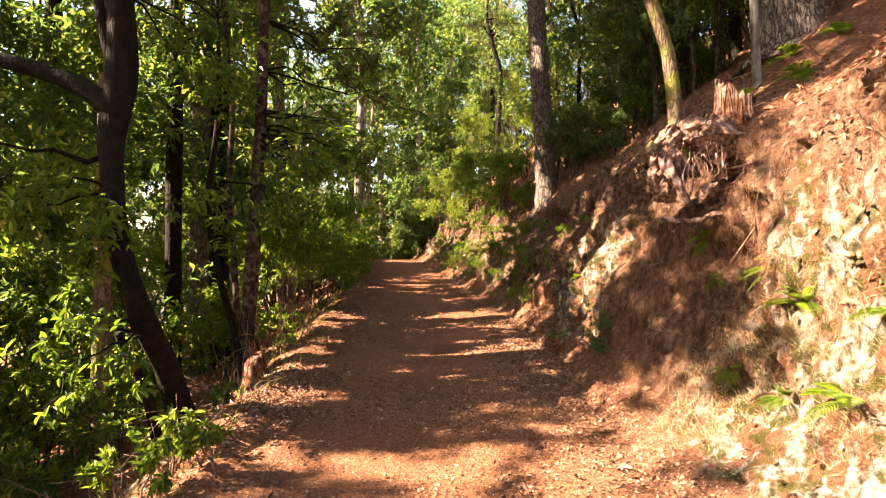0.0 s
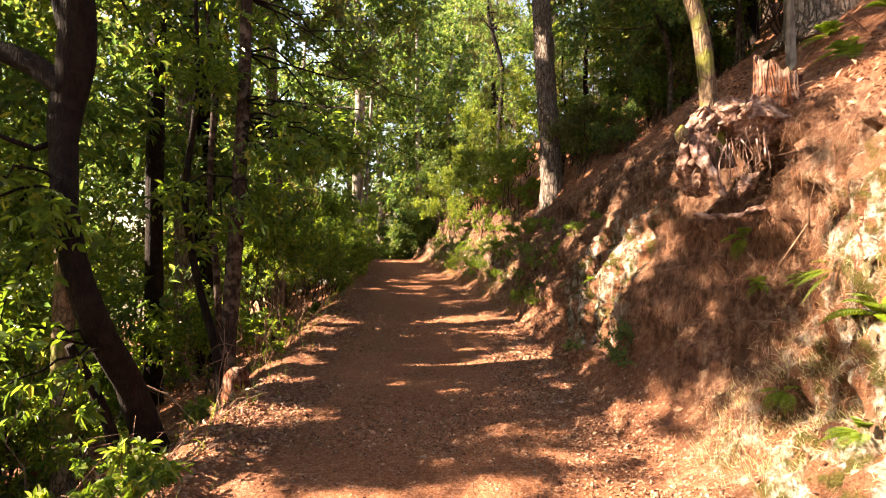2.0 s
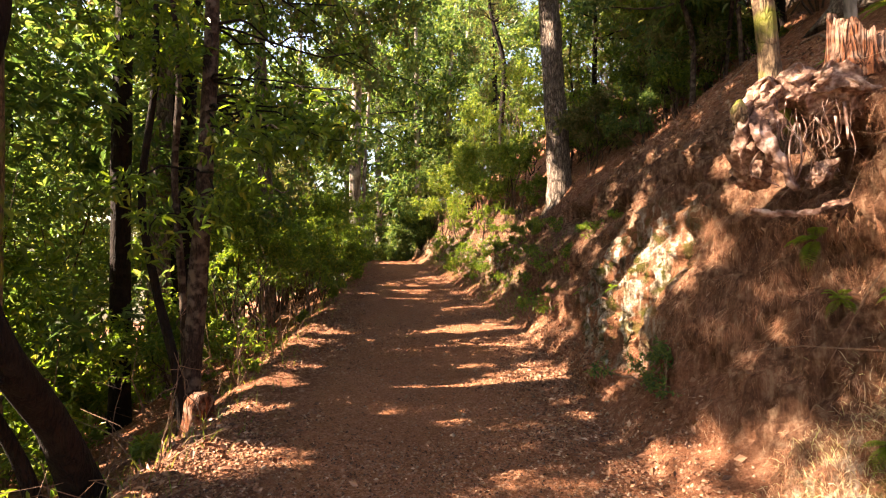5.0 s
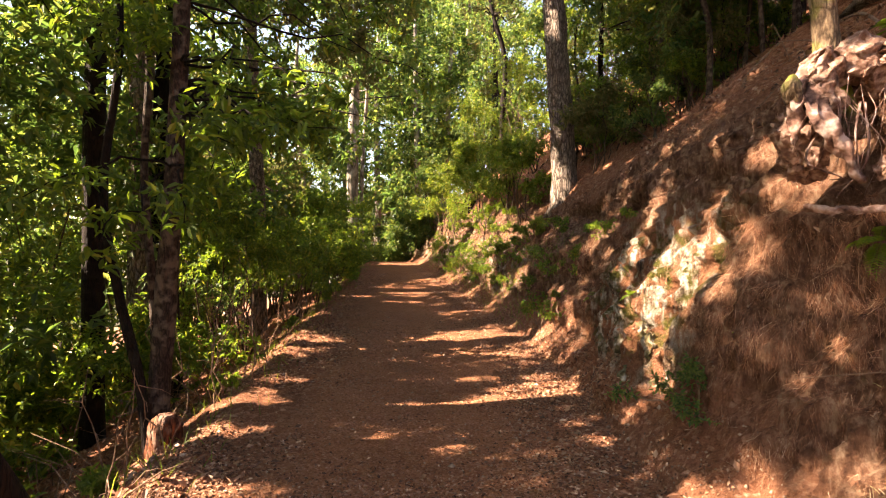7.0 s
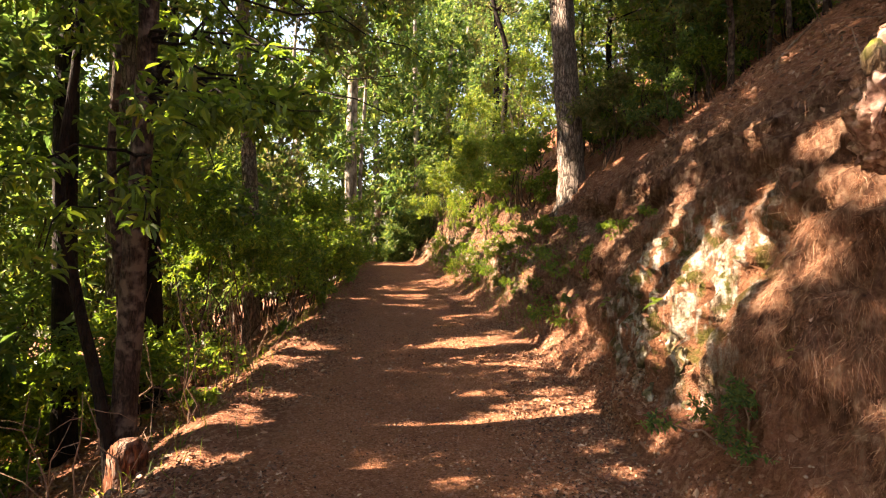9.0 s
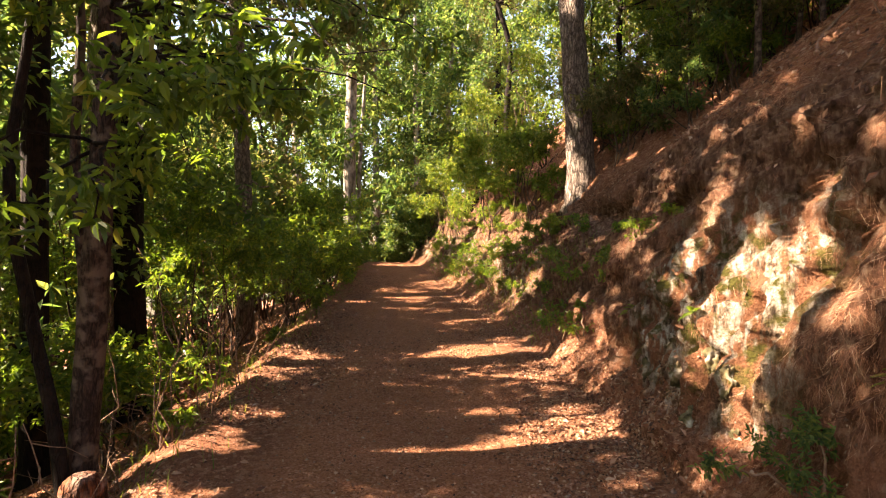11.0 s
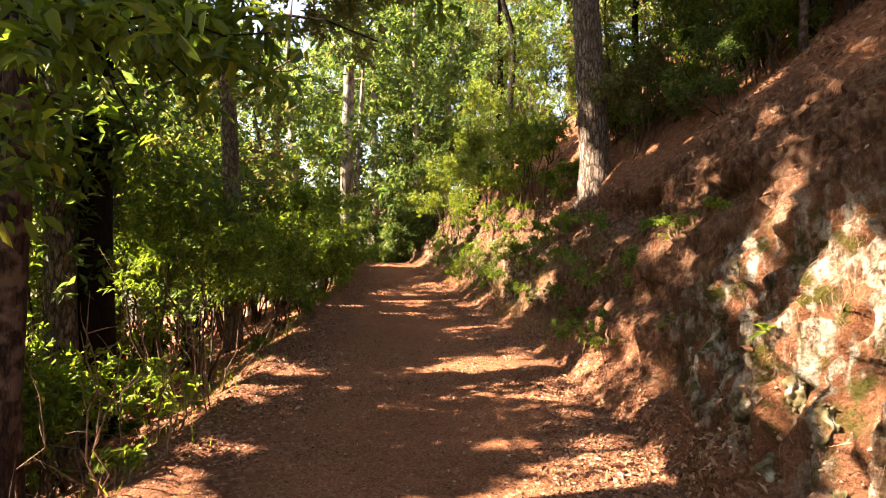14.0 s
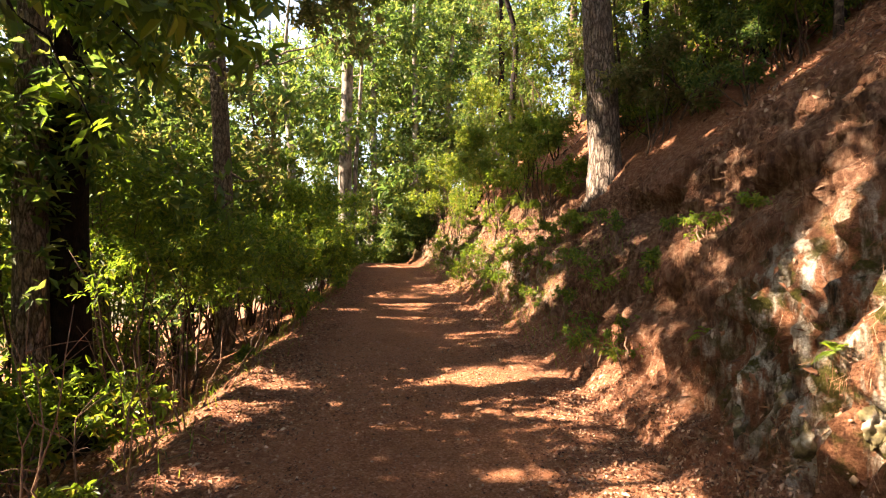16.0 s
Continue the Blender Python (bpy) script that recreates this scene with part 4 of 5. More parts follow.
for k in range(18):
    rng = np.random.default_rng(3000 + k)
    y = rng.uniform(9.5, 19.0)
    x = float(foot(y)) + rng.uniform(2.4, 6.5)
    z = ground_at(x, y)[0]
    top = rng.uniform(3.5, 6.0)
    bend = rng.normal(0, 0.25, (4, 2))
    pts = [(x + bend[i, 0] * i * 0.4 - 0.06 * i, y + bend[i, 1] * i * 0.4, z + top * i / 3) for i in range(4)]
    r = rng.uniform(0.018, 0.04)
    cl = np.vstack([crown(x, y, z + top * 0.8, 0.9, 0.9, top * 0.3, 12, 0.45, 3050 + k), crown(x, y, z + top * 0.35, 0.8, 0.8, top * 0.2, 6, 0.4, 3100 + k)])
    grown("sapling", "thin dark sapling in the thicket above the bank", "tree", "thicket above the bank", pts, [r, r * 0.9, r * 0.7, 0.006], M_BARK_SILVER, cl,
          M_LEAF_DUSTY if k % 2 else M_LEAF_YOUNG, 3150 + k, leaf=0.09, width=0.4, tips=24, per_tip=6, limbs=7, sides=7, flare=0.2)

# shrubs along the lower side: a first row at the edge, taller ones behind
k = 0
for y in np.arange(8.9, 29, 1.15):
    rng = np.random.default_rng(1000 + k)
    shrub(edge(y) - (1.25 if y < 13 else 0.9) - rng.uniform(0, 0.9), y + rng.uniform(-0.4, 0.4), rng.uniform(1.6, 3.6) * (0.6 if y < 10.8 else 1), rng.uniform(0.8, 1.2), 1100 + k, M_LEAF, 0.09 if y < 14 else 0.12, 20, 28, fine=y < 11, low=rng.uniform(0.45, 0.65) if y < 14 else rng.uniform(0.15, 0.4))
    if y > 11.4:
        shrub(edge(y) - 2.9 - rng.uniform(0, 1.2), y + 0.5, rng.uniform(4.6, 6.6), 1.5, 1200 + k, M_LEAF if k % 2 else M_LEAF_FAR, 0.115 if y < 14 else 0.16, 26, 28, group="shrubs below the trail")
    if k % 2 == 0:
        shrub(edge(y) - 5.8 - rng.uniform(0, 2.0), y + 0.3, rng.uniform(7.0, 9.5), 2.3, 1300 + k, M_LEAF_FAR, 0.19, 30, 30, group="shrubs below the trail")
    k += 1
for k, (x, y, h, s) in enumerate([(-4.2, 4.7, 0.7, 0.6), (-5.0, 5.8, 1.8, 0.9), (-4.0, 6.6, 1.0, 0.6), (-5.8, 7.6, 2.6, 1.2), (-6.6, 5.2, 3.2, 1.4), (-7.6, 8.5, 4.2, 1.6), (-8.8, 6.5, 4.0, 1.7),
                                  (-4.6, 3.4, 1.8, 0.9), (-10.5, 9.5, 5.0, 2.0), (-12.5, 7.0, 5.0, 2.2), (-10.0, 14.0, 6.0, 2.2), (-16, 12, 7, 2.8), (-15, 18, 8, 2.8)]):
    shrub(x, y, h * 1.25, s, 1400 + k, M_LEAF, 0.085 if x > -7 else 0.17, 20, 15 if x > -5.5 else 28, fine=x > -6, group="shrubs below the trail")

# tall thicket farther down the slope, out of view, added to shade the trail
for k, (x, y, h) in enumerate([(-7.5, 7.5, 8.0), (-8.6, 9.6, 9.0), (-8.8, 3.8, 9.0), (-10.4, 7.4, 11.5), (-8.2, 5.6, 9.2), (-11.5, 5.0, 12.0)]):
    shrub(x, y, h, 2.3, 5000 + k, M_LEAF_FAR, 0.19, 42, 30, label="tall leafy thicket added out of view to shade the trail", group="thicket below the trail", low=0.2, stems=6)

# low growth on the slope that falls away
for k in range(34):
    rng = np.random.default_rng(1900 + k)
    y = rng.uniform(3.0, 18.0)
    shrub(edge(y) - rng.uniform(3.4, 11.0), y, rng.uniform(0.7, 1.7), rng.uniform(0.8, 1.4), 1950 + k, M_LEAF if k % 2 else M_LEAF_YOUNG, 0.15, 11, 22, low=0.15, stems=3,
          label="low leafy growth on the slope below the trail", group="undergrowth below the trail")

# taller growth in the thicket above the bank
for k in range(20):
    rng = np.random.default_rng(4000 + k)
    y = rng.uniform(12.5, 22.0)
    x = float(foot(y)) + rng.uniform(3.2, 8.5)
    shrub(x, y, rng.uniform(2.8, 5.0), rng.uniform(1.0, 1.5), 4050 + k, (M_LEAF_YOUNG, M_LEAF_DUSTY, M_LEAF)[k % 3], 0.11, 22, 26, label="tall thin-stemmed shrub in the thicket above the bank", group="thicket above the bank", low=0.2, stems=7)

# low dark growth along the top of the bank, round the pine
for k in range(16):
    rng = np.random.default_rng(4200 + k)
    y = rng.uniform(11.0, 16.5)
    shrub(float(foot(y)) + rng.uniform(2.3, 4.6), y, rng.uniform(0.7, 1.5), rng.uniform(0.5, 0.9), 4250 + k, M_LEAF_FAR if k % 3 else M_LEAF, 0.085, 14, 20,
          label="low dark green shrub on the slope above the bank", group="undergrowth above the bank", low=0.25, stems=6)

# yellow-green shrubs on the bank's upper side and at the bend
for k, (x, y, h, s) in enumerate([(2.0, 15.6, 1.7, 0.8), (1.9, 17.2, 2.3, 1.0), (1.2, 18.6, 1.9, 0.9), (2.9, 18.8, 3.0, 1.3), (1.2, 20.6, 2.4, 1.1), (2.6, 21.6, 3.4, 1.4), (0.6, 22.6, 2.2, 1.0), (0.2, 24.6, 2.4, 1.1),
                                  (1.8, 24.2, 3.4, 1.4), (0.0, 27.0, 2.6, 1.2), (1.6, 28.2, 3.6, 1.5), (-0.6, 30.0, 2.6, 1.2)]):
    shrub(x, y, h * 1.2, s, 1500 + k, M_LEAF_YOUNG, 0.12, 18, 28, label="sunlit yellow-green shrub on the bank", group="shrubs on the bank")
for k, (x, y, h, s) in enumerate([(-3.6, 31.5, 3.0, 1.4), (-1.8, 33.0, 3.0, 1.4), (-8.4, 33.5, 3.6, 1.6), (-0.2, 35, 4.0, 1.8), (-3.2, 36.5, 4.6, 2.0), (-9.6, 37, 5.0, 2.2), (2.4, 37, 4, 1.8), (-2.6, 30.6, 1.6, 1.0), (-4.6, 30.0, 1.6, 1.1), (-1.2, 31.6, 2.0, 1.2), (-3.8, 33.6, 2.6, 1.5), (-2.4, 34.6, 3.0, 1.6)]):
    shrub(x, y, h, s, 1600 + k, M_LEAF_FAR, 0.20, 24, 28, low=0.05, label="green shrub where the trail bends out of view", group="shrubs at the bend")
for k, (x, y, h, s) in enumerate([(3.1, 13.1, 1.5, 0.7), (3.7, 12.9, 2.0, 0.9), (4.4, 11.6, 1.7, 0.8), (5.2, 13.4, 2.6, 1.1), (6.2, 10.4, 2.0, 1.0), (4.7, 17.0, 3.0, 1.3), (3.6, 16.2, 2.4, 1.0), (7.2, 15.4, 3.2, 1.4),
                                  (5.8, 19.6, 3.2, 1.4), (5.6, 8.9, 1.2, 0.7), (7.2, 9.6, 2.0, 1.1), (8.6, 11.0, 2.4, 1.3), (6.4, 23.5, 4, 1.7), (9, 17.5, 3.6, 1.7), (6.6, 6.6, 1.8, 1.0), (8.8, 6.4, 2.4, 1.4), (10.5, 15, 3.5, 2.0), (11.5, 19, 4, 2.2), (9.5, 22, 4, 2.0), (13, 24, 4.5, 2.4), (8, 27, 4, 2.0), (11, 9.5, 3, 1.8), (13, 13, 3.5, 2.2), (4.2, 23.5, 3.4, 1.5)]):
    shrub(x, y, h * 1.15, s, 1700 + k, M_LEAF if k % 2 else M_LEAF_DUSTY, 0.11, 18, 26, label="dark green undergrowth on the slope above the bank", group="undergrowth above the bank")

_s = np.random.default_rng(77)
STEMS = [(float(edge(v)) - _s.uniform(0.35, 2.2), v, _s.uniform(0.8, 2.0)) for v in _s.uniform(6.8, 13.5, 18)]
for k, (x, y, h) in enumerate([(-2.25, 7.7, 1.1), (-2.4, 7.9, 1.4), (-2.1, 8.2, 0.8), (-2.6, 8.4, 1.5), (-2.9, 7.8, 1.7), (-2.2, 6.5, 0.7), (-2.35, 6.2, 0.9), (-2.75, 6.6, 1.2), (-3.4, 6.2, 1.6), (-2.3, 9.3, 1.0), (-2.15, 5.6, 0.6), (-3.9, 5.6, 1.9)] + STEMS):
    rng = np.random.default_rng(1800 + k)
    z = ground_at(x, y)[0]
    stick = thing("dead_stem", (x, y, z), "thin dry bare stem standing at the trail's edge", "dead plant", "dead stems")
    line = limb_path((0, 0, -0.05), (rng.normal(0, 0.15), rng.normal(0, 0.15), h), 0, rng, 7)
    tube_object("stem", line, np.linspace(0.008, 0.002, 7), M_TWIG, stick, 5)
    for j in range(4):
        a = line[2 + j]
        tube_object("side_twig", limb_path(a, a + rng.normal(0, 0.16, 3) + np.array([0, 0, 0.08]), 0.02, rng, 4), np.linspace(0.004, 0.0012, 4), M_TWIG, stick, 4)


# ---- things by the trail ----
def bough(start, tips, seed, r=0.016, label="leafy laurel bough hanging over the trail", leaf=0.11, per=150, spread=0.3):
    """A hanging bough with large leaves."""
    rng = np.random.default_rng(seed)
    base = np.array(start, float)
    b = thing("hanging_bough", start, label, "branch", "boughs over the trail")
    pts = []
    for t in tips:
        line = limb_path((0, 0, 0), np.array(t) - base, 0.12, rng, 9)
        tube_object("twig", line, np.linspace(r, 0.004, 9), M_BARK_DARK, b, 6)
        pts.append(line[5:] + base)
    c = np.vstack(pts)
    p, way, ln = sprays(c, spread, per // 28, 7, leaf, rng, 0.5)
    v, f = leaf_arrays(p, way + np.array([0, 0, -0.35]), ln, 0.36, True, True, rng)
    tagged(mesh_object("foliage", v - base, [f], M_LEAF, b, smooth_faces=False), kind="stuff")
    return b


bough((-2.51, 7.37, 3.6), [(-0.75, 6.35, 2.98), (-1.2, 6.5, 3.2), (-0.35, 6.9, 3.15)], 51, per=140)
bough((-2.53, 7.37, 3.3), [(-1.5, 6.2, 2.75), (-1.9, 6.6, 2.4), (-1.1, 7.3, 2.9)], 52, per=170)
bough((-2.54, 7.37, 3.1), [(-1.6, 6.3, 2.62), (-1.2, 6.25, 2.72), (-0.85, 6.6, 2.8), (-0.4, 6.75, 2.82), (-2.0, 6.5, 2.7)], 57, per=230)
bough((-2.57, 7.37, 2.6), [(-2.0, 6.4, 2.0), (-2.6, 6.3, 1.8), (-3.1, 6.2, 2.2)], 53, per=170)
bough((-2.48, 7.37, 4.2), [(-0.9, 7.9, 3.9), (-0.1, 8.3, 3.7), (-1.5, 8.5, 3.6)], 54, per=200)
bough((-2.45, 7.37, 4.9), [(-1.2, 8.6, 4.3), (-0.6, 9.4, 4.7), (-2.0, 9.0, 4.4), (-1.6, 9.6, 5.2)], 58, per=200, leaf=0.10)
bough((-5.1, 11.4, 6.4), [(-2.4, 9.8, 4.6), (-1.6, 10.8, 5.2), (-3.0, 10.4, 4.8), (-2.2, 11.0, 5.8)], 59, per=220, leaf=0.10)
bough((-5.1, 11.3, 5.6), [(-3.5, 8.0, 4.2), (-2.8, 8.3, 3.9), (-4.4, 8.2, 4.4), (-3.3, 8.6, 4.9)], 60, per=220, leaf=0.10)
bough((-3.25, 5.4, 4.4), [(-2.4, 5.9, 3.7), (-3.0, 6.4, 3.6), (-4.0, 6.2, 3.9), (-1.9, 6.4, 4.1)], 62, per=200, leaf=0.10)
bough((-2.52, 7.37, 3.4), [(-1.9, 7.8, 2.9), (-2.2, 8.0, 2.6), (-1.6, 7.6, 2.8), (-2.4, 8.3, 3.0), (-1.4, 8.0, 3.2), (-2.0, 8.2, 3.4)], 63, per=230, leaf=0.11)
bough((-3.2, 5.1, 2.3), [(-2.8, 4.5, 1.9), (-3.5, 4.3, 2.1), (-3.1, 4.4, 1.2), (-3.9, 4.5, 1.7)], 55, per=180)
bough((-2.88, 5.15, 0.95), [(-2.6, 4.3, 0.7), (-3.1, 4.1, 0.5), (-2.9, 4.2, 1.1), (-3.5, 4.4, 0.9)], 56, r=0.015, per=90, label="leafy laurel shoot beside the trail")


def lump_mesh(centre, radii, seed, rough=0.35, n=18):
    u, w = np.meshgrid(np.linspace(0, np.pi, n), np.linspace(0, 2 * np.pi, 2 * n, endpoint=False), indexing="ij")
    d = np.stack([np.sin(u) * np.cos(w), np.sin(u) * np.sin(w), np.cos(u)], -1)
    k = 1 + rough * 2 * fbm(d[..., 0] * 2 + seed, d[..., 1] * 2 + d[..., 2] * 2.3 + 3 * seed, 4)
    v = (np.array(centre) + d * np.array(radii) * k[..., None]).reshape(-1, 3)
    i, j = np.meshgrid(np.arange(n - 1), np.arange(2 * n), indexing="ij")
    jn = (j + 1) % (2 * n)
    return v, np.stack([i * 2 * n + j, i * 2 * n + jn, (i + 1) * 2 * n + jn, (i + 1) * 2 * n + j], -1).reshape(-1, 4)


def root_mass():
    """The undercut roots below the slim tree: thick pale roots round a dark hollow, clods, thin rootlets hanging in it."""
    rng = np.random.default_rng(61)
    base = np.array([2.42, 5.5, 2.5])
    r = thing("root_mass", tuple(base), "pale weathered roots hanging out of the undercut bank", "roots")
    thick = (([(2.46, 5.60, 3.05), (2.32, 5.48, 2.80), (2.23, 5.38, 2.62), (2.29, 5.32, 2.46), (2.38, 5.30, 2.33), (2.47, 5.33, 2.20)], 0.10, 0.040),
             ([(2.42, 5.62, 3.00), (2.24, 5.52, 2.84), (2.14, 5.44, 2.70), (2.18, 5.50, 2.50), (2.26, 5.60, 2.34)], 0.075, 0.035),
             ([(2.30, 5.55, 2.05), (2.44, 5.38, 2.02), (2.58, 5.26, 2.04), (2.72, 5.18, 2.14), (2.80, 5.15, 2.24)], 0.034, 0.020))
    for k, (line, r0, r1) in enumerate(thick):
        line = curve_points(line, 9)
        v, q, t = tube(line - base, np.linspace(r0, r1, len(line)) * 0.72, 20, 0.3, 3 + k)
        v = v + 0.085 * np.stack([np.abs(fbm(v[:, 1] * 17 + k, v[:, 2] * 5, 3)) - 0.2, fbm(v[:, 0] * 15, v[:, 2] * 6 + k, 4), 0.6 * fbm(v[:, 0] * 11, v[:, 1] * 11, 3)], -1)
        mesh_object("root", v, [q, t], M_ROOT, r)
    for k, (c, rad) in enumerate((((2.27, 5.56, 2.46), (0.10, 0.12, 0.15)), ((2.33, 5.66, 2.32), (0.09, 0.11, 0.10)), ((2.56, 5.30, 2.30), (0.08, 0.07, 0.07)), ((2.76, 5.42, 2.90), (0.30, 0.20, 0.15)), ((2.38, 5.50, 2.92), (0.13, 0.11, 0.10)), ((2.30, 5.46, 2.74), (0.08, 0.07, 0.14)), ((2.22, 5.52, 2.62), (0.07, 0.09, 0.12)), ((2.58, 5.46, 2.95), (0.20, 0.14, 0.12)))):
        v, q = lump_mesh(np.array(c) - base, rad, 13 + k, 0.32, 44)
        for f, a in ((9, 0.10), (26, 0.028), (60, 0.010)):
            v = v + a * np.stack([fbm(v[:, 1] * f + k, v[:, 2] * f * 0.7, 2), fbm(v[:, 0] * f + 5, v[:, 2] * f * 0.7 + k, 2), 0.8 * fbm(v[:, 0] * f, v[:, 1] * f + 9, 2)], -1)
        mesh_object("clod", v, [q], M_CLOD, r, "crumbling pinkish earth held by the roots")
    v, q = lump_mesh(np.array((2.12, 5.43, 2.76)) - base, (0.05, 0.05, 0.075), 5, 0.4, 12)
    mesh_object("knob", v, [q], M_BARK_MOSS, r, "mossy knob of wood")
    for k in range(36):
        a = rng.random()
        p0 = np.array([2.26 + 0.56 * a, 5.44 - 0.22 * a, 2.86 - 0.25 * rng.random()]) - base
        drop = rng.uniform(0.2, 0.62)
        p3 = p0 + np.array([rng.normal(0.03, 0.10), rng.normal(0, 0.06), -drop])
        mid = (p0 + p3) / 2 + rng.normal(0, 0.06, 3) + np.array([-0.02, -0.05, 0])
        low = p3 * 0.7 + mid * 0.3 + rng.normal(0, 0.05, 3)
        line = curve_points([p0, mid, low, p3], 5)
        r0 = rng.uniform(0.005, 0.010) if k < 8 else rng.uniform(0.0012, 0.0032)
        tube_object("rootlet", line, np.linspace(r0, r0 * 0.35, len(line)), M_ROOT, r, 5 if k < 10 else 4, 0.3, k)
    return r


root_mass()


def stump(x, y, z, r, h, seed, mat, label, lean=(0, 0), jag=0.28, cut=False):
    rng = np.random.default_rng(seed)
    s = thing("tree_stump", (x, y, z), label, "tree stump")
    n, k = 44, 14
    a = np.linspace(0, 2 * np.pi, n, endpoint=False)
    rim = h * (1 - jag * (0.5 + 0.5 * np.cos(a + 0.6)) - 0.9 * jag * np.abs(fbm(a * 1.9 + seed, a * 0 + seed, 3))) if not cut else np.full(n, h)
    rr = r * (1 + 0.12 * np.cos(3 * a + seed) + 0.05 * np.cos(11 * a) + 0.035 * rng.normal(0, 1, n))
    rows = []
    for t in np.linspace(-0.25, 1, k):
        f = 1 + 0.28 * np.exp(-max(t, 0) * 5)
        if cut and t > 0.7:
            f = f * math.sqrt(max(0.25, 1 - ((t - 0.7) / 0.34) ** 2))
        rows.append(np.stack([rr * f * np.cos(a) + lean[0] * t, rr * f * np.sin(a) + lean[1] * t, rim * t], -1))
    top_r = rr * (0.5 if cut else 1.0)
    inner = np.stack([top_r * 0.7 * np.cos(a) + lean[0], top_r * 0.7 * np.sin(a) + lean[1], rim * (0.97 if not cut else 1.01)], -1)
    pit = np.stack([top_r * 0.4 * np.cos(a) + lean[0], top_r * 0.4 * np.sin(a) + lean[1], np.full(n, h * (0.5 if not cut else 1.015))], -1)
    v = np.vstack(rows)
    i, j = np.meshgrid(np.arange(k - 1), np.arange(n), indexing="ij")
    jn = (j + 1) % n
    q = np.stack([i * n + j, i * n + jn, (i + 1) * n + jn, (i + 1) * n + j], -1).reshape(-1, 4)
    mesh_object("bark", v, [q], mat, s)
    w = np.vstack([rows[-1], inner, pit, [[lean[0], lean[1], h * (0.45 if not cut else 1.02)]]])
    i, j = np.meshgrid(np.arange(2), np.arange(n), indexing="ij")
    jn = (j + 1) % n
    q = np.stack([i * n + j, i * n + jn, (i + 1) * n + jn, (i + 1) * n + j], -1).reshape(-1, 4)
    j = np.arange(n)
    t = np.stack([np.full(n, 3 * n), 2 * n + j, 2 * n + (j + 1) % n], -1)
    mesh_object("sawn_face" if cut else "broken_top", w, [q, t], M_ROT, s, "weathered brown wood" if cut else "splintered rotten wood")
    return s


stump(2.98, 5.45, ground_at(2.98, 5.45)[0], 0.175, 0.47, 3, M_ROT, "broken red rotten stump on top of the bank", jag=0.5)
stump(-2.46, 6.98, ground_at(-2.46, 6.98)[0], 0.13, 0.38, 4, M_ROT, "short round-topped brown stump at the foot of a silver trunk", (0.05, -0.06), cut=True)
stump(1.15, 24.5, ground_at(1.15, 24.5)[0] - 0.1, 0.25, 0.7, 5, M_BARK_DARK, "dark broken stump at the bank's edge")


def fern(pos, normal, size, seed, fronds=7):
    rng = np.random.default_rng(seed)
    f = thing("fern", tuple(pos), "bright green fern growing out of the bank", "fern", "ferns on the bank")
    n = unit(np.array(normal) + np.array([0, 0, 0.8]))
    for k in range(fronds):
        d = unit(n * 0.8 + unit(rng.normal(0, 1, 3)) * 0.9 + np.array([-0.4, -0.2, 0.1]))
        t = np.linspace(0, 1, 20)
        line = d * (t * size)[:, None] + np.array([0, 0, -1]) * (t ** 2 * size * 0.55)[:, None]
        tan = unit(np.gradient(line, axis=0))
        side = unit(np.cross(tan, np.array([0, 0, 1.0])))
        ps, ws, ls = [], [], []
        for s in (-1, 1):
            ps.append(line[2:]), ws.append(side[2:] * s + tan[2:] * 0.45), ls.append(size * 0.26 * np.sin(np.pi * (0.15 + 0.82 * t[2:])))
        v, fc = leaf_arrays(np.vstack(ps), np.vstack(ws), np.concatenate(ls), 0.20, False, False, rng, 3.0)
        tv, tq, tt = tube(line, np.linspace(0.004, 0.001, 20), 4)
        mesh_object("frond", np.vstack([v, tv]), [fc, tq + len(v), tt + len(v)], M_FERN, f, smooth_faces=False)
    return f


for k, (y, z, s) in enumerate([(3.85, 1.35, 0.34), (3.15, 0.85, 0.32), (3.2, 1.35, 0.36), (4.9, 1.5, 0.22), (4.3, 1.6, 0.22), (5.5, 1.85, 0.26), (5.2, 1.45, 0.18), (7.5, 1.35, 0.13),
                               (4.4, 0.75, 0.2), (3.7, 0.7, 0.22), (8.9, 1.2, 0.2), (2.5, 1.2, 0.4), (6.0, 1.2, 0.16)]):
    hit, nrm = bank_at(y, z)
    if hit:
        fern(hit + Vector((0.01, 0, 0)), nrm if nrm.x < 0 else -nrm, s, 70 + k)
for k, (x, y, s) in enumerate([(3.35, 6.1, 0.26), (3.7, 6.5, 0.28), (4.0, 6.0, 0.3), (4.4, 6.8, 0.34), (3.8, 5.6, 0.26), (4.6, 6.2, 0.3)]):
    z, nrm = ground_at(x, y)
    fern((x, y, z), nrm, s, 90 + k, 8)


def herb(x, y, z, h, spread, seed, mat, leaf, label, n=3, tips=12):
    return shrub(x, y, h, spread, seed, mat, leaf, n, tips, True, label, "herbs beside the trail", "herb", 0.4, n, 5, M_TWIG, False, z)


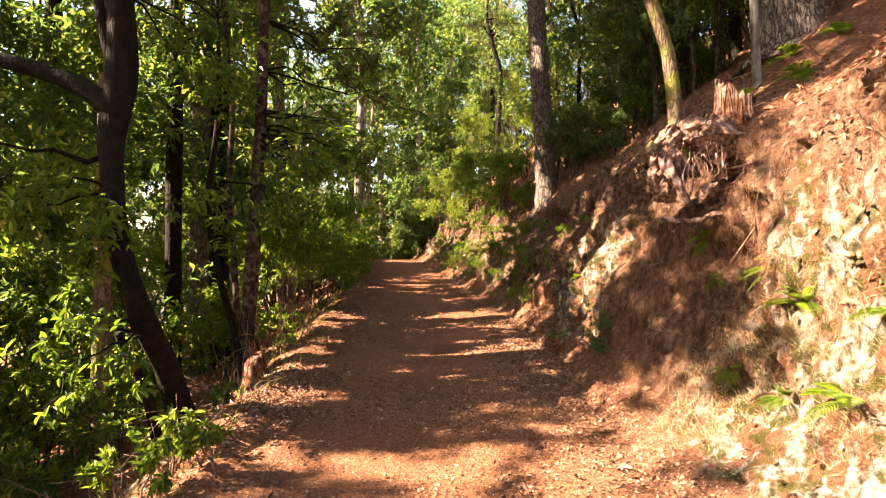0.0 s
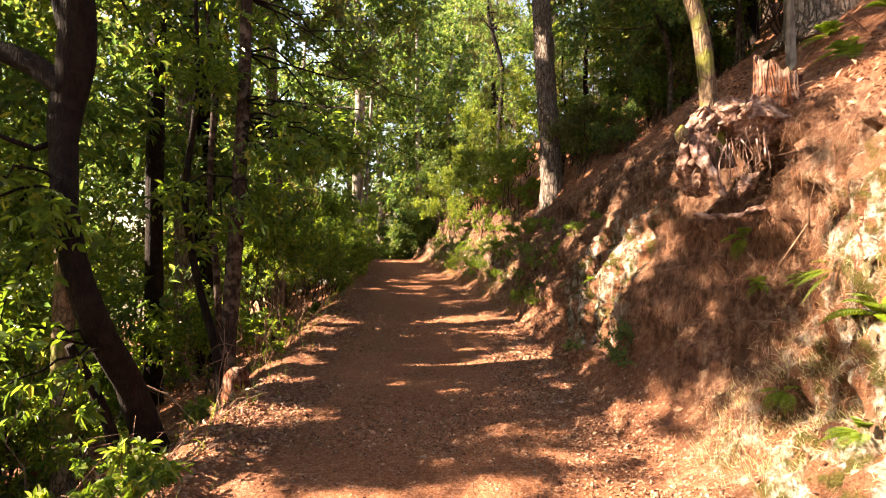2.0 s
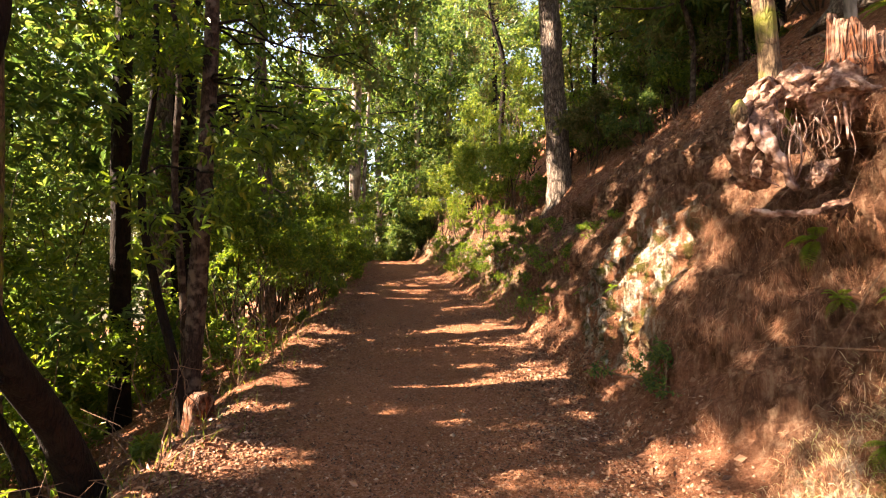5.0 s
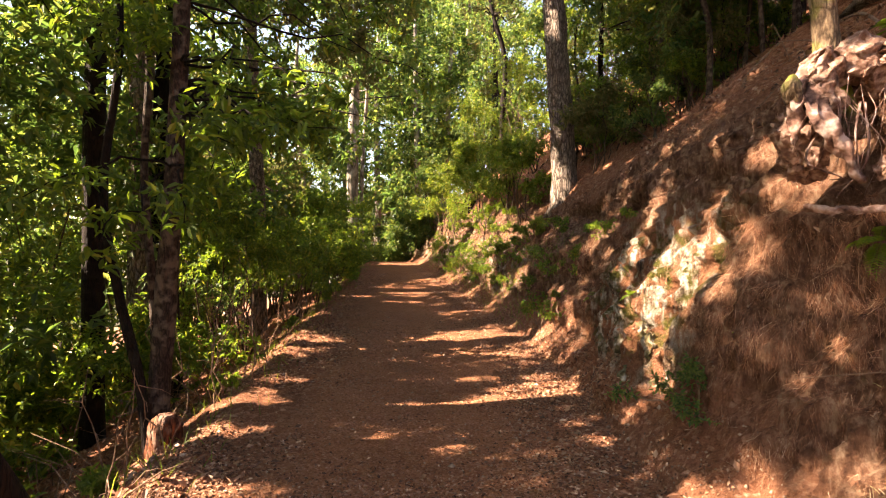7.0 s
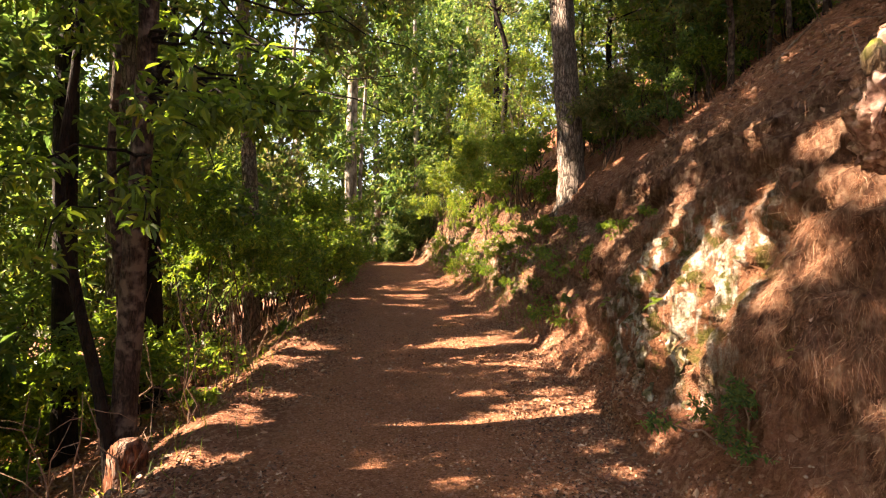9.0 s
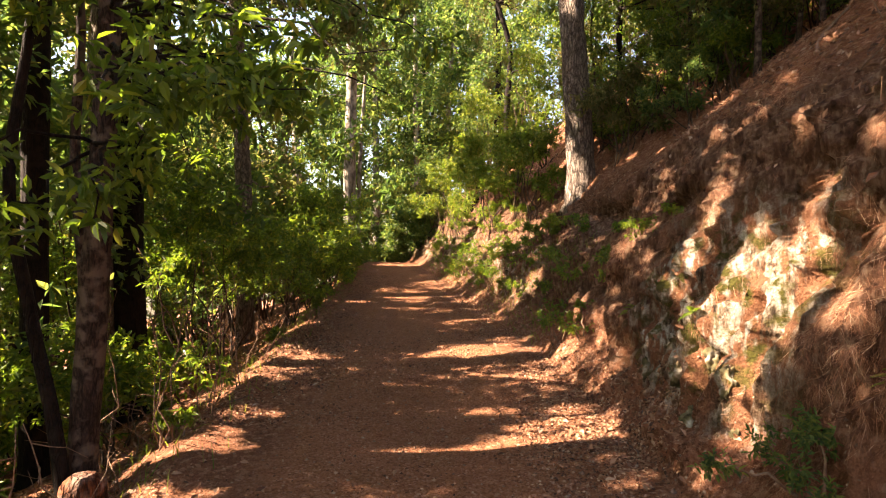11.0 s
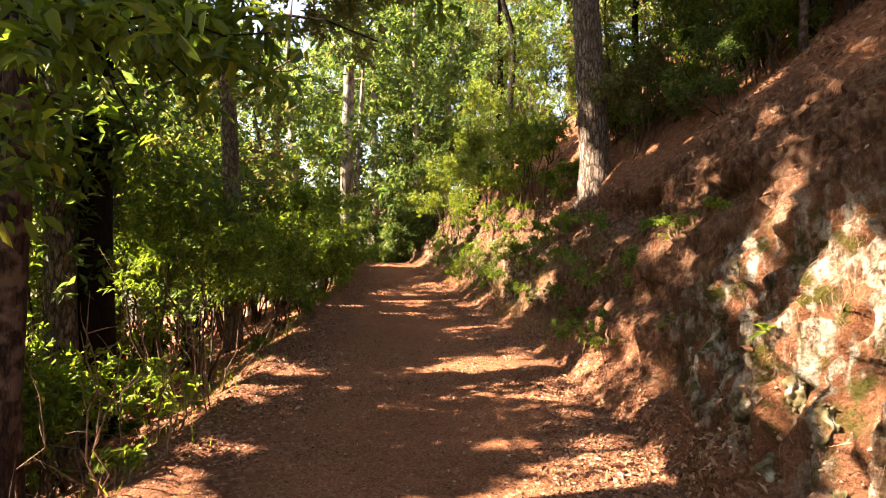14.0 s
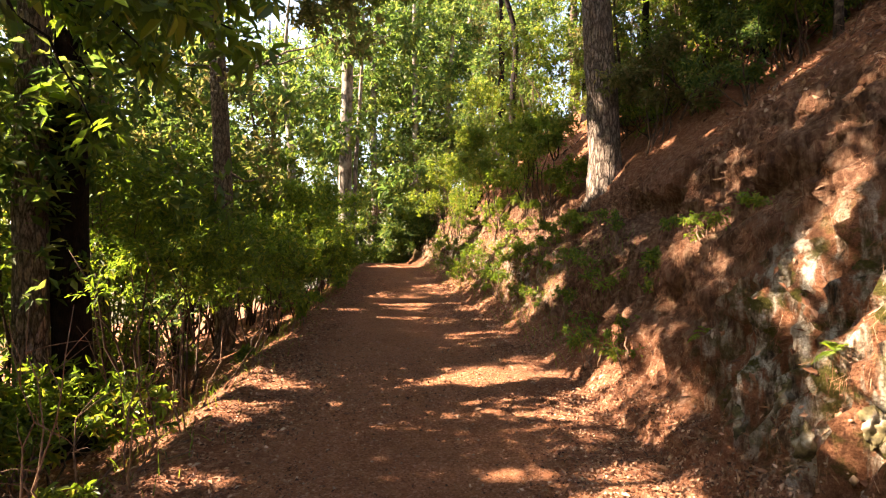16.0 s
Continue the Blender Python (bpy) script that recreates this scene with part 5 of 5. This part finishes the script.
for k, (y, z, h) in enumerate([(9.9, 0.7, 0.3), (10.6, 0.6, 0.35), (11.4, 0.7, 0.4), (11.0, 1.3, 0.3), (12.3, 0.9, 0.4), (13.2, 0.8, 0.4), (14.2, 0.8, 0.5), (12.8, 1.6, 0.3),
                               (15.4, 0.9, 0.5), (16.5, 1.0, 0.5), (17.5, 1.2, 0.6), (10.2, 1.6, 0.25), (9.2, 2.1, 0.25), (18.8, 1.2, 0.6), (20.0, 1.2, 0.6)]):
    hit, _ = bank_at(y, z, -1.5)
    if hit:
        herb(hit.x + 0.03, y, hit.z, h, 0.3 * h / 0.35, 2000 + k, M_LEAF if k % 3 else M_LEAF_YOUNG, 0.06, "small green plant rooted in the bank", 5)
for k, (x, y, h) in enumerate([(-1.75, 3.9, 0.35), (-2.05, 4.1, 0.45), (-1.95, 3.6, 0.4), (-2.35, 3.8, 0.5), (-2.3, 4.5, 0.4), (-2.45, 6.1, 0.4), (-2.7, 6.4, 0.5), (-2.3, 7.9, 0.35),
                               (-2.9, 6.0, 0.6), (-3.3, 6.6, 0.6), (-2.6, 11.6, 0.4), (-2.5, 14.0, 0.5), (-2.7, 16, 0.5)]):
    herb(x, y, None, h * (1.0 if y < 5 else 0.65), 0.20 if y < 5 else 0.12, 2100 + k, M_LEAF_YOUNG if k % 2 else M_LEAF, 0.075, "light green seedling at the trail's edge", 4)

# ---- ground cover ----
CEN = GV[GQ].mean(1)
NRM = unit(np.cross(GV[GQ[:, 2]] - GV[GQ[:, 0]], GV[GQ[:, 3]] - GV[GQ[:, 1]]))
NRM *= np.where(NRM[:, 2:] < 0, -1, 1)
AREA = np.linalg.norm(np.cross(GV[GQ[:, 2]] - GV[GQ[:, 0]], GV[GQ[:, 3]] - GV[GQ[:, 1]]), axis=1) / 2
CD, CE = CEN[:, 0] - foot(CEN[:, 1]), edge(CEN[:, 1]) - CEN[:, 0]


def scatter(n, density, rng):
    """n places on the ground, by a density for each of its faces: points and normals."""
    w = AREA * density
    i = rng.choice(len(w), n, p=w / w.sum())
    a, b = rng.random((n, 1)), rng.random((n, 1))
    q = GV[GQ[i]]
    return (q[:, 0] * (1 - a) + q[:, 1] * a) * (1 - b) + (q[:, 3] * (1 - a) + q[:, 2] * a) * b, NRM[i]


def strands(p, way, length, width):
    """Thin blades: a bent strip of two quads' worth each."""
    n = len(p)
    side = unit(np.cross(way, RNG.normal(0, 1, (n, 3))))
    L, w = length[:, None], width[:, None]
    sag = np.array([0, 0, -0.22])
    m = p + way * L * 0.5
    t = p + way * L + sag * L
    v = np.stack([p - side * w, p + side * w, m + side * w * 0.8, m - side * w * 0.8, t], 1).reshape(-1, 3)
    o = np.arange(n)[:, None] * 5
    return v, [o + np.array([[0, 1, 2, 3]]), o + np.array([[3, 2, 4]])]


def slivers(p, way, length, width):
    side = unit(np.cross(way, RNG.normal(0, 1, p.shape))) * width[:, None]
    v = np.stack([p - side, p + side, p + way * length[:, None] - np.array([0, 0, 0.12]) * length[:, None]], 1).reshape(-1, 3)
    return v, [np.arange(len(p) * 3).reshape(-1, 3)]


nearby = (CEN[:, 1] > 1.0) & (CEN[:, 1] < 22)
falloff = 1 / (1 + (np.maximum(CEN[:, 1] - 5, 0) / 5) ** 1.6)
bare = 1 - 0.7 * (1 - smooth(4.0, 4.8, CEN[:, 1])) * smooth(0.1, 0.4, CD) * (1 - smooth(1.05, 1.3, CD))
patch = bare * np.clip(0.5 + 1.6 * fbm(CEN[:, 0] * 0.9 + 70, CEN[:, 1] * 0.9 + 11, 3), 0.05, 1.4)

# dead leaves
rng = np.random.default_rng(31)
margin = smooth(-1.1, -0.1, CD) * (1 - 0.75 * smooth(0.4, 0.7, CD) * (1 - smooth(1.1, 1.6, CD))) * (1 - smooth(6, 10, CD)) * (1 + 0.8 * smooth(1.2, 1.8, CD)) + 1.8 * smooth(-1.0, -0.1, CE) * (1 - smooth(3, 6, CE)) + 0.13
p, nn = scatter(84000, margin * nearby * falloff * patch, rng)
way = unit(np.cross(nn, rng.normal(0, 1, p.shape)) + nn * rng.normal(0.20, 0.28, (len(p), 1)))
v, f = leaf_arrays(p + nn * 0.008, way, rng.uniform(0.03, 0.09, len(p)), 0.46, False, False, rng, 0.8)
tagged(mesh_object("leaf_litter", v, [f], M_LITTER, smooth_faces=False), "brown dead leaves strewn along both sides of the trail", "leaf litter", kind="stuff")

# crumbs of leaf trodden into the tread
p, nn = scatter(62000, (0.5 + smooth(-1.4, -0.3, CD) + smooth(-1.3, -0.3, CE)) * (CD < 0.3) * (CE < 0.4) * nearby * falloff * patch, rng)
way = unit(np.cross(nn, rng.normal(0, 1, p.shape)) + nn * rng.normal(0.1, 0.15, (len(p), 1)))
v, f = leaf_arrays(p + nn * 0.004, way, rng.uniform(0.010, 0.040, len(p)), 0.55, False, False, rng, 0.8)
tagged(mesh_object("trodden_litter", v, [f], M_CRUMB, smooth_faces=False), "crumbs of dead leaf trodden into the trail", "leaf litter", kind="stuff")

# pine needles: matted on the slope, hanging over the lips of the bank
tuft = np.clip(0.35 + 2.6 * fbm(CEN[:, 1] * 2.2 + 13, CEN[:, 2] * 1.5 + 27, 3), 0.02, 1.6)
bank_side = smooth(0.1, 0.4, CD) * (1 - smooth(4, 7, CD))
p, nn = scatter(190000, bare * bank_side * nearby * falloff * tuft * (1 - 0.35 * smooth(6.6, 7, CEN[:, 1]) * (1 - smooth(8.2, 8.8, CEN[:, 1])) * (CD < 1.0)), rng)
down = np.array([0, 0, -1.0]) - nn * (nn @ np.array([0, 0, -1.0]))[:, None]
way = unit(unit(down) * 1.0 + rng.normal(0, 0.42, p.shape) + nn * 0.30)
v, f = slivers(p, way, rng.uniform(0.05, 0.16, len(p)), rng.uniform(0.0007, 0.0015, len(p)))
tagged(mesh_object("pine_needles", v, f, M_NEEDLE, smooth_faces=False), "red-brown pine needles matted and hanging on the bank", "pine needles", kind="stuff")
# thick tufts of needles that hang like thatch over hollows and lips
c, cn = scatter(1300, bare * bank_side * nearby * falloff * np.clip(tuft, 0.2, 1.6) * (CD > 0.35) * (CD < 2.2) * (CEN[:, 1] > 2.5) * (1 - 0.8 * smooth(6.5, 7, CEN[:, 1]) * (1 - smooth(8.4, 9, CEN[:, 1])) * (CD < 0.75)), rng)
p, nn = np.repeat(c, 85, 0), np.repeat(cn, 85, 0)
size = np.repeat(rng.uniform(0.06, 0.17, len(c)), 85)
out = unit(nn * [1, 1, 0.3] + rng.normal(0, 0.35, p.shape))
p = p + rng.normal(0, 0.30, p.shape) * size[:, None] * [0.6, 1, 0.5] - nn * 0.01
way = unit(np.array([0, 0, -1.0]) + out * rng.uniform(0.1, 0.9, (len(p), 1)) + rng.normal(0, 0.42, p.shape))
v, f = strands(p + out * 0.015, way, size * rng.uniform(0.5, 1.2, len(p)), rng.uniform(0.0005, 0.0011, len(p)))
tagged(mesh_object("needle_tufts", v, f, M_NEEDLE, smooth_faces=False), "thick tufts of brown needles hanging over the bank's hollows", "pine needles", kind="stuff")
p, nn = scatter(50000, (smooth(-1.3, 0.0, CD) * (1 - smooth(0.2, 0.6, CD)) + smooth(-0.9, 0, CE) * (1 - smooth(1, 3, CE)) + 0.08 * (CD < 0)) * nearby * falloff, rng)
way = unit(np.cross(nn, rng.normal(0, 1, p.shape)) + nn * 0.06)
v, f = slivers(p + nn * 0.004, way, rng.uniform(0.05, 0.15, len(p)), rng.uniform(0.001, 0.002, len(p)))
tagged(mesh_object("fallen_needles", v, f, M_NEEDLE, smooth_faces=False), "fallen brown needles lying along the trail's sides", "pine needles", kind="stuff")

# dry grass on the sunny foot of the bank
p, nn = scatter(7000, smooth(0.15, 0.4, CD) * (1 - smooth(1.0, 1.3, CD)) * (CEN[:, 1] > 2.0) * (1 - smooth(4.4, 5.2, CEN[:, 1])) * tuft, rng)
way = unit(np.array([-0.2, 0, 0.7]) + nn * 0.5 + rng.normal(0, 0.45, p.shape))
v, f = strands(p, way, rng.uniform(0.03, 0.11, len(p)), rng.uniform(0.001, 0.002, len(p)))
tagged(mesh_object("dry_grass", v, f, M_DRY, smooth_faces=False), "pale dry grass on the sunny foot of the bank", "grass", kind="stuff")
# thin grass along the lower edge and under the bend
p, nn = scatter(5000, 0.4 * smooth(-0.2, 0.3, CE) * (1 - smooth(0.8, 1.8, CE)) * (CEN[:, 1] > 3) * (CEN[:, 1] < 26) + 0.8 * smooth(-0.1, 0.2, CD) * (1 - smooth(0.8, 1.2, CD)) * (CEN[:, 1] > 11) * (CEN[:, 1] < 26), rng)
way = unit(np.array([0, 0, 0.9]) + rng.normal(0, 0.4, p.shape))
v, f = strands(p, way, rng.uniform(0.08, 0.28, len(p)), rng.uniform(0.0015, 0.004, len(p)))
tagged(mesh_object("edge_grass", v, f, M_LEAF_YOUNG, smooth_faces=False), "thin green grass along the edges of the trail", "grass", kind="stuff")

# dead twigs under the shrubs
shapes = []
p, nn = scatter(1100, smooth(0.1, 0.6, CE) * (1 - smooth(3.5, 6, CE)) * nearby * falloff + 0.12 * smooth(0.8, 1.4, CD) * (1 - smooth(4, 7, CD)) * nearby * falloff, rng)
for a, n0 in zip(p, nn):
    L = rng.uniform(0.2, 1.0)
    d = unit(rng.normal(0, 1, 3) * [1, 1, 0.45] + np.array([0, 0, 0.35]))
    line = np.array([a, a + d * L * 0.5 + rng.normal(0, 0.05, 3), a + d * L + np.array([0, 0, -0.12 * L])])
    shapes.append(tube(line, np.linspace(rng.uniform(0.003, 0.008), 0.0015, 3), 4))
v, f = join(shapes)
tagged(mesh_object("dead_twigs", v, f, M_TWIG), "tangle of dry brown twigs under the shrubs", "twigs", kind="stuff")

# pebbles and crumbs of earth on the tread
p, nn = scatter(2600, (0.25 + smooth(-1.0, 0.1, CD) * (1 - smooth(0.3, 0.6, CD))) * (CE < 0.1) * (CD < 0.5) * nearby * falloff, rng)
r = rng.uniform(0.004, 0.016, len(p)) * (1 + (rng.random(len(p)) > 0.97))
oct_v = np.array([(1, 0, 0), (-1, 0, 0), (0, 1, 0), (0, -1, 0), (0, 0, 0.8), (0, 0, -0.8), (0.6, 0.6, 0.4), (-0.6, -0.5, 0.45)])
oct_f = np.array([(0, 2, 4), (2, 1, 4), (1, 3, 4), (3, 0, 4), (2, 0, 5), (1, 2, 5), (3, 1, 5), (0, 3, 5)])
v = (p + nn * 0.003)[:, None] + oct_v[None, :6] * r[:, None, None] * rng.uniform(0.7, 1.3, (len(p), 6, 1))
f = (np.arange(len(p))[:, None, None] * 6 + oct_f[None]).reshape(-1, 3)
tagged(mesh_object("pebbles", v.reshape(-1, 3), [f], M_PEBBLE), "small reddish pebbles and crumbs on the trail", "pebbles", kind="stuff")

hit, _ = bank_at(6.12, 0.55)
shrub(hit.x + 0.03, 6.12, 0.42, 0.34, 2300, M_LEAF_FAR, 0.042, 14, 17, True, "small bushy green plant at the foot of the bank", "herbs beside the trail", "herb", 0.2, 6, 7, M_TWIG, False, hit.z)
# lichened stones standing out of the bank
for k, (y, z, r) in enumerate([(4.1, 1.72, 0.13), (3.85, 1.6, 0.10), (3.6, 1.85, 0.15), (4.3, 1.5, 0.08), (3.3, 1.5, 0.14), (7.0, 0.95, 0.10), (7.35, 1.05, 0.09), (7.65, 0.85, 0.11), (7.95, 1.0, 0.10),
                               (8.25, 0.75, 0.09), (6.85, 0.6, 0.08), (8.5, 0.95, 0.09), (7.2, 0.6, 0.10)]):
    hit, _ = bank_at(y, z)
    if hit:
        rock = thing("rock", tuple(hit), "grey lichened stone set in the earth bank", "rock", "stones in the bank")
        v, q = lump_mesh((r * 0.3, 0, 0), (r * 0.45, r * 0.6, r * 1.2), 11 + k, 0.3, 22)
        cut_x = np.abs(value(v[:, 1] * 24 + k, v[:, 2] * 7)) + np.abs(value(v[:, 2] * 19 + k, v[:, 0] * 9))
        v = v + 0.07 * np.stack([cut_x - 0.2, fbm(v[:, 0] * 14, v[:, 2] * 12 + k, 4), 0.6 * fbm(v[:, 0] * 13, v[:, 1] * 13, 4)], -1)
        mesh_object("stone", v, [q], M_ROCK, rock)
# yellow-green growth over the bank towards the bend
for k in range(34):
    rng = np.random.default_rng(2600 + k)
    y = rng.uniform(13.5, 27.0)
    hit, _ = bank_at(y, float(trail_z(y)) + rng.uniform(0.2, 2.0), -3.0)
    if hit:
        herb(hit.x + 0.03, y, hit.z, rng.uniform(0.3, 0.6), rng.uniform(0.25, 0.5), 2650 + k, M_LEAF_YOUNG if k % 4 else M_LEAF, 0.08, "yellow-green plant on the sunny bank", 5)
# leafy growth in patches along the farther bank
for k in range(34):
    rng = np.random.default_rng(2400 + k)
    y = rng.uniform(9.3, 21.0)
    hit, _ = bank_at(y, float(trail_z(y)) + rng.uniform(0.15, 1.7), -2.0)
    if hit:
        herb(hit.x + 0.03, y, hit.z, rng.uniform(0.18, 0.4), rng.uniform(0.15, 0.34), 2450 + k, M_LEAF_YOUNG if k % 3 == 0 else M_LEAF, 0.05, "small green plant rooted in the bank", 5)


def fallen_branch(points, r, label, mat=M_ROOT):
    base = np.array(points[0], float)
    f = thing("fallen_branch", tuple(base), label, "branch", "fallen branches")
    line = curve_points(points, 6)
    tube_object("branch", line - base, np.linspace(r, r * 0.5, len(line)), mat, f, 8, 0.2, 3)
    k = len(line) // 2
    tube_object("side_branch", np.array([line[k], line[k] + [0.12, 0.1, 0.07], line[k] + [0.3, 0.16, 0.09]]) - base, [r * 0.5, r * 0.35, r * 0.2], mat, f, 6)
    return f


def on_ground(pts, up):
    return [(x, y, ground_at(x, y)[0] + up) for x, y in pts]


fallen_branch(on_ground([(-2.9, 4.2), (-2.65, 4.6), (-2.4, 5.0)], 0.03), 0.04, "pale weathered branch lying below the trail's edge")
fallen_branch(on_ground([(-2.3, 6.5), (-2.5, 6.9), (-2.9, 7.2)], 0.02), 0.03, "brown fallen branch among dead leaves", M_TWIG)
fallen_branch(on_ground([(3.6, 8.6), (4.0, 9.1), (4.6, 9.5)], 0.02), 0.025, "grey dead branch lying on the slope", M_TWIG)
fallen_branch(on_ground([(3.2, 10.0), (3.5, 10.6), (4.0, 11.0)], 0.02), 0.022, "grey dead branch lying on the slope", M_TWIG)
fallen_branch(on_ground([(3.9, 6.9), (4.3, 7.7), (4.4, 8.2)], 0.02), 0.02, "grey dead branch lying on the slope", M_TWIG)
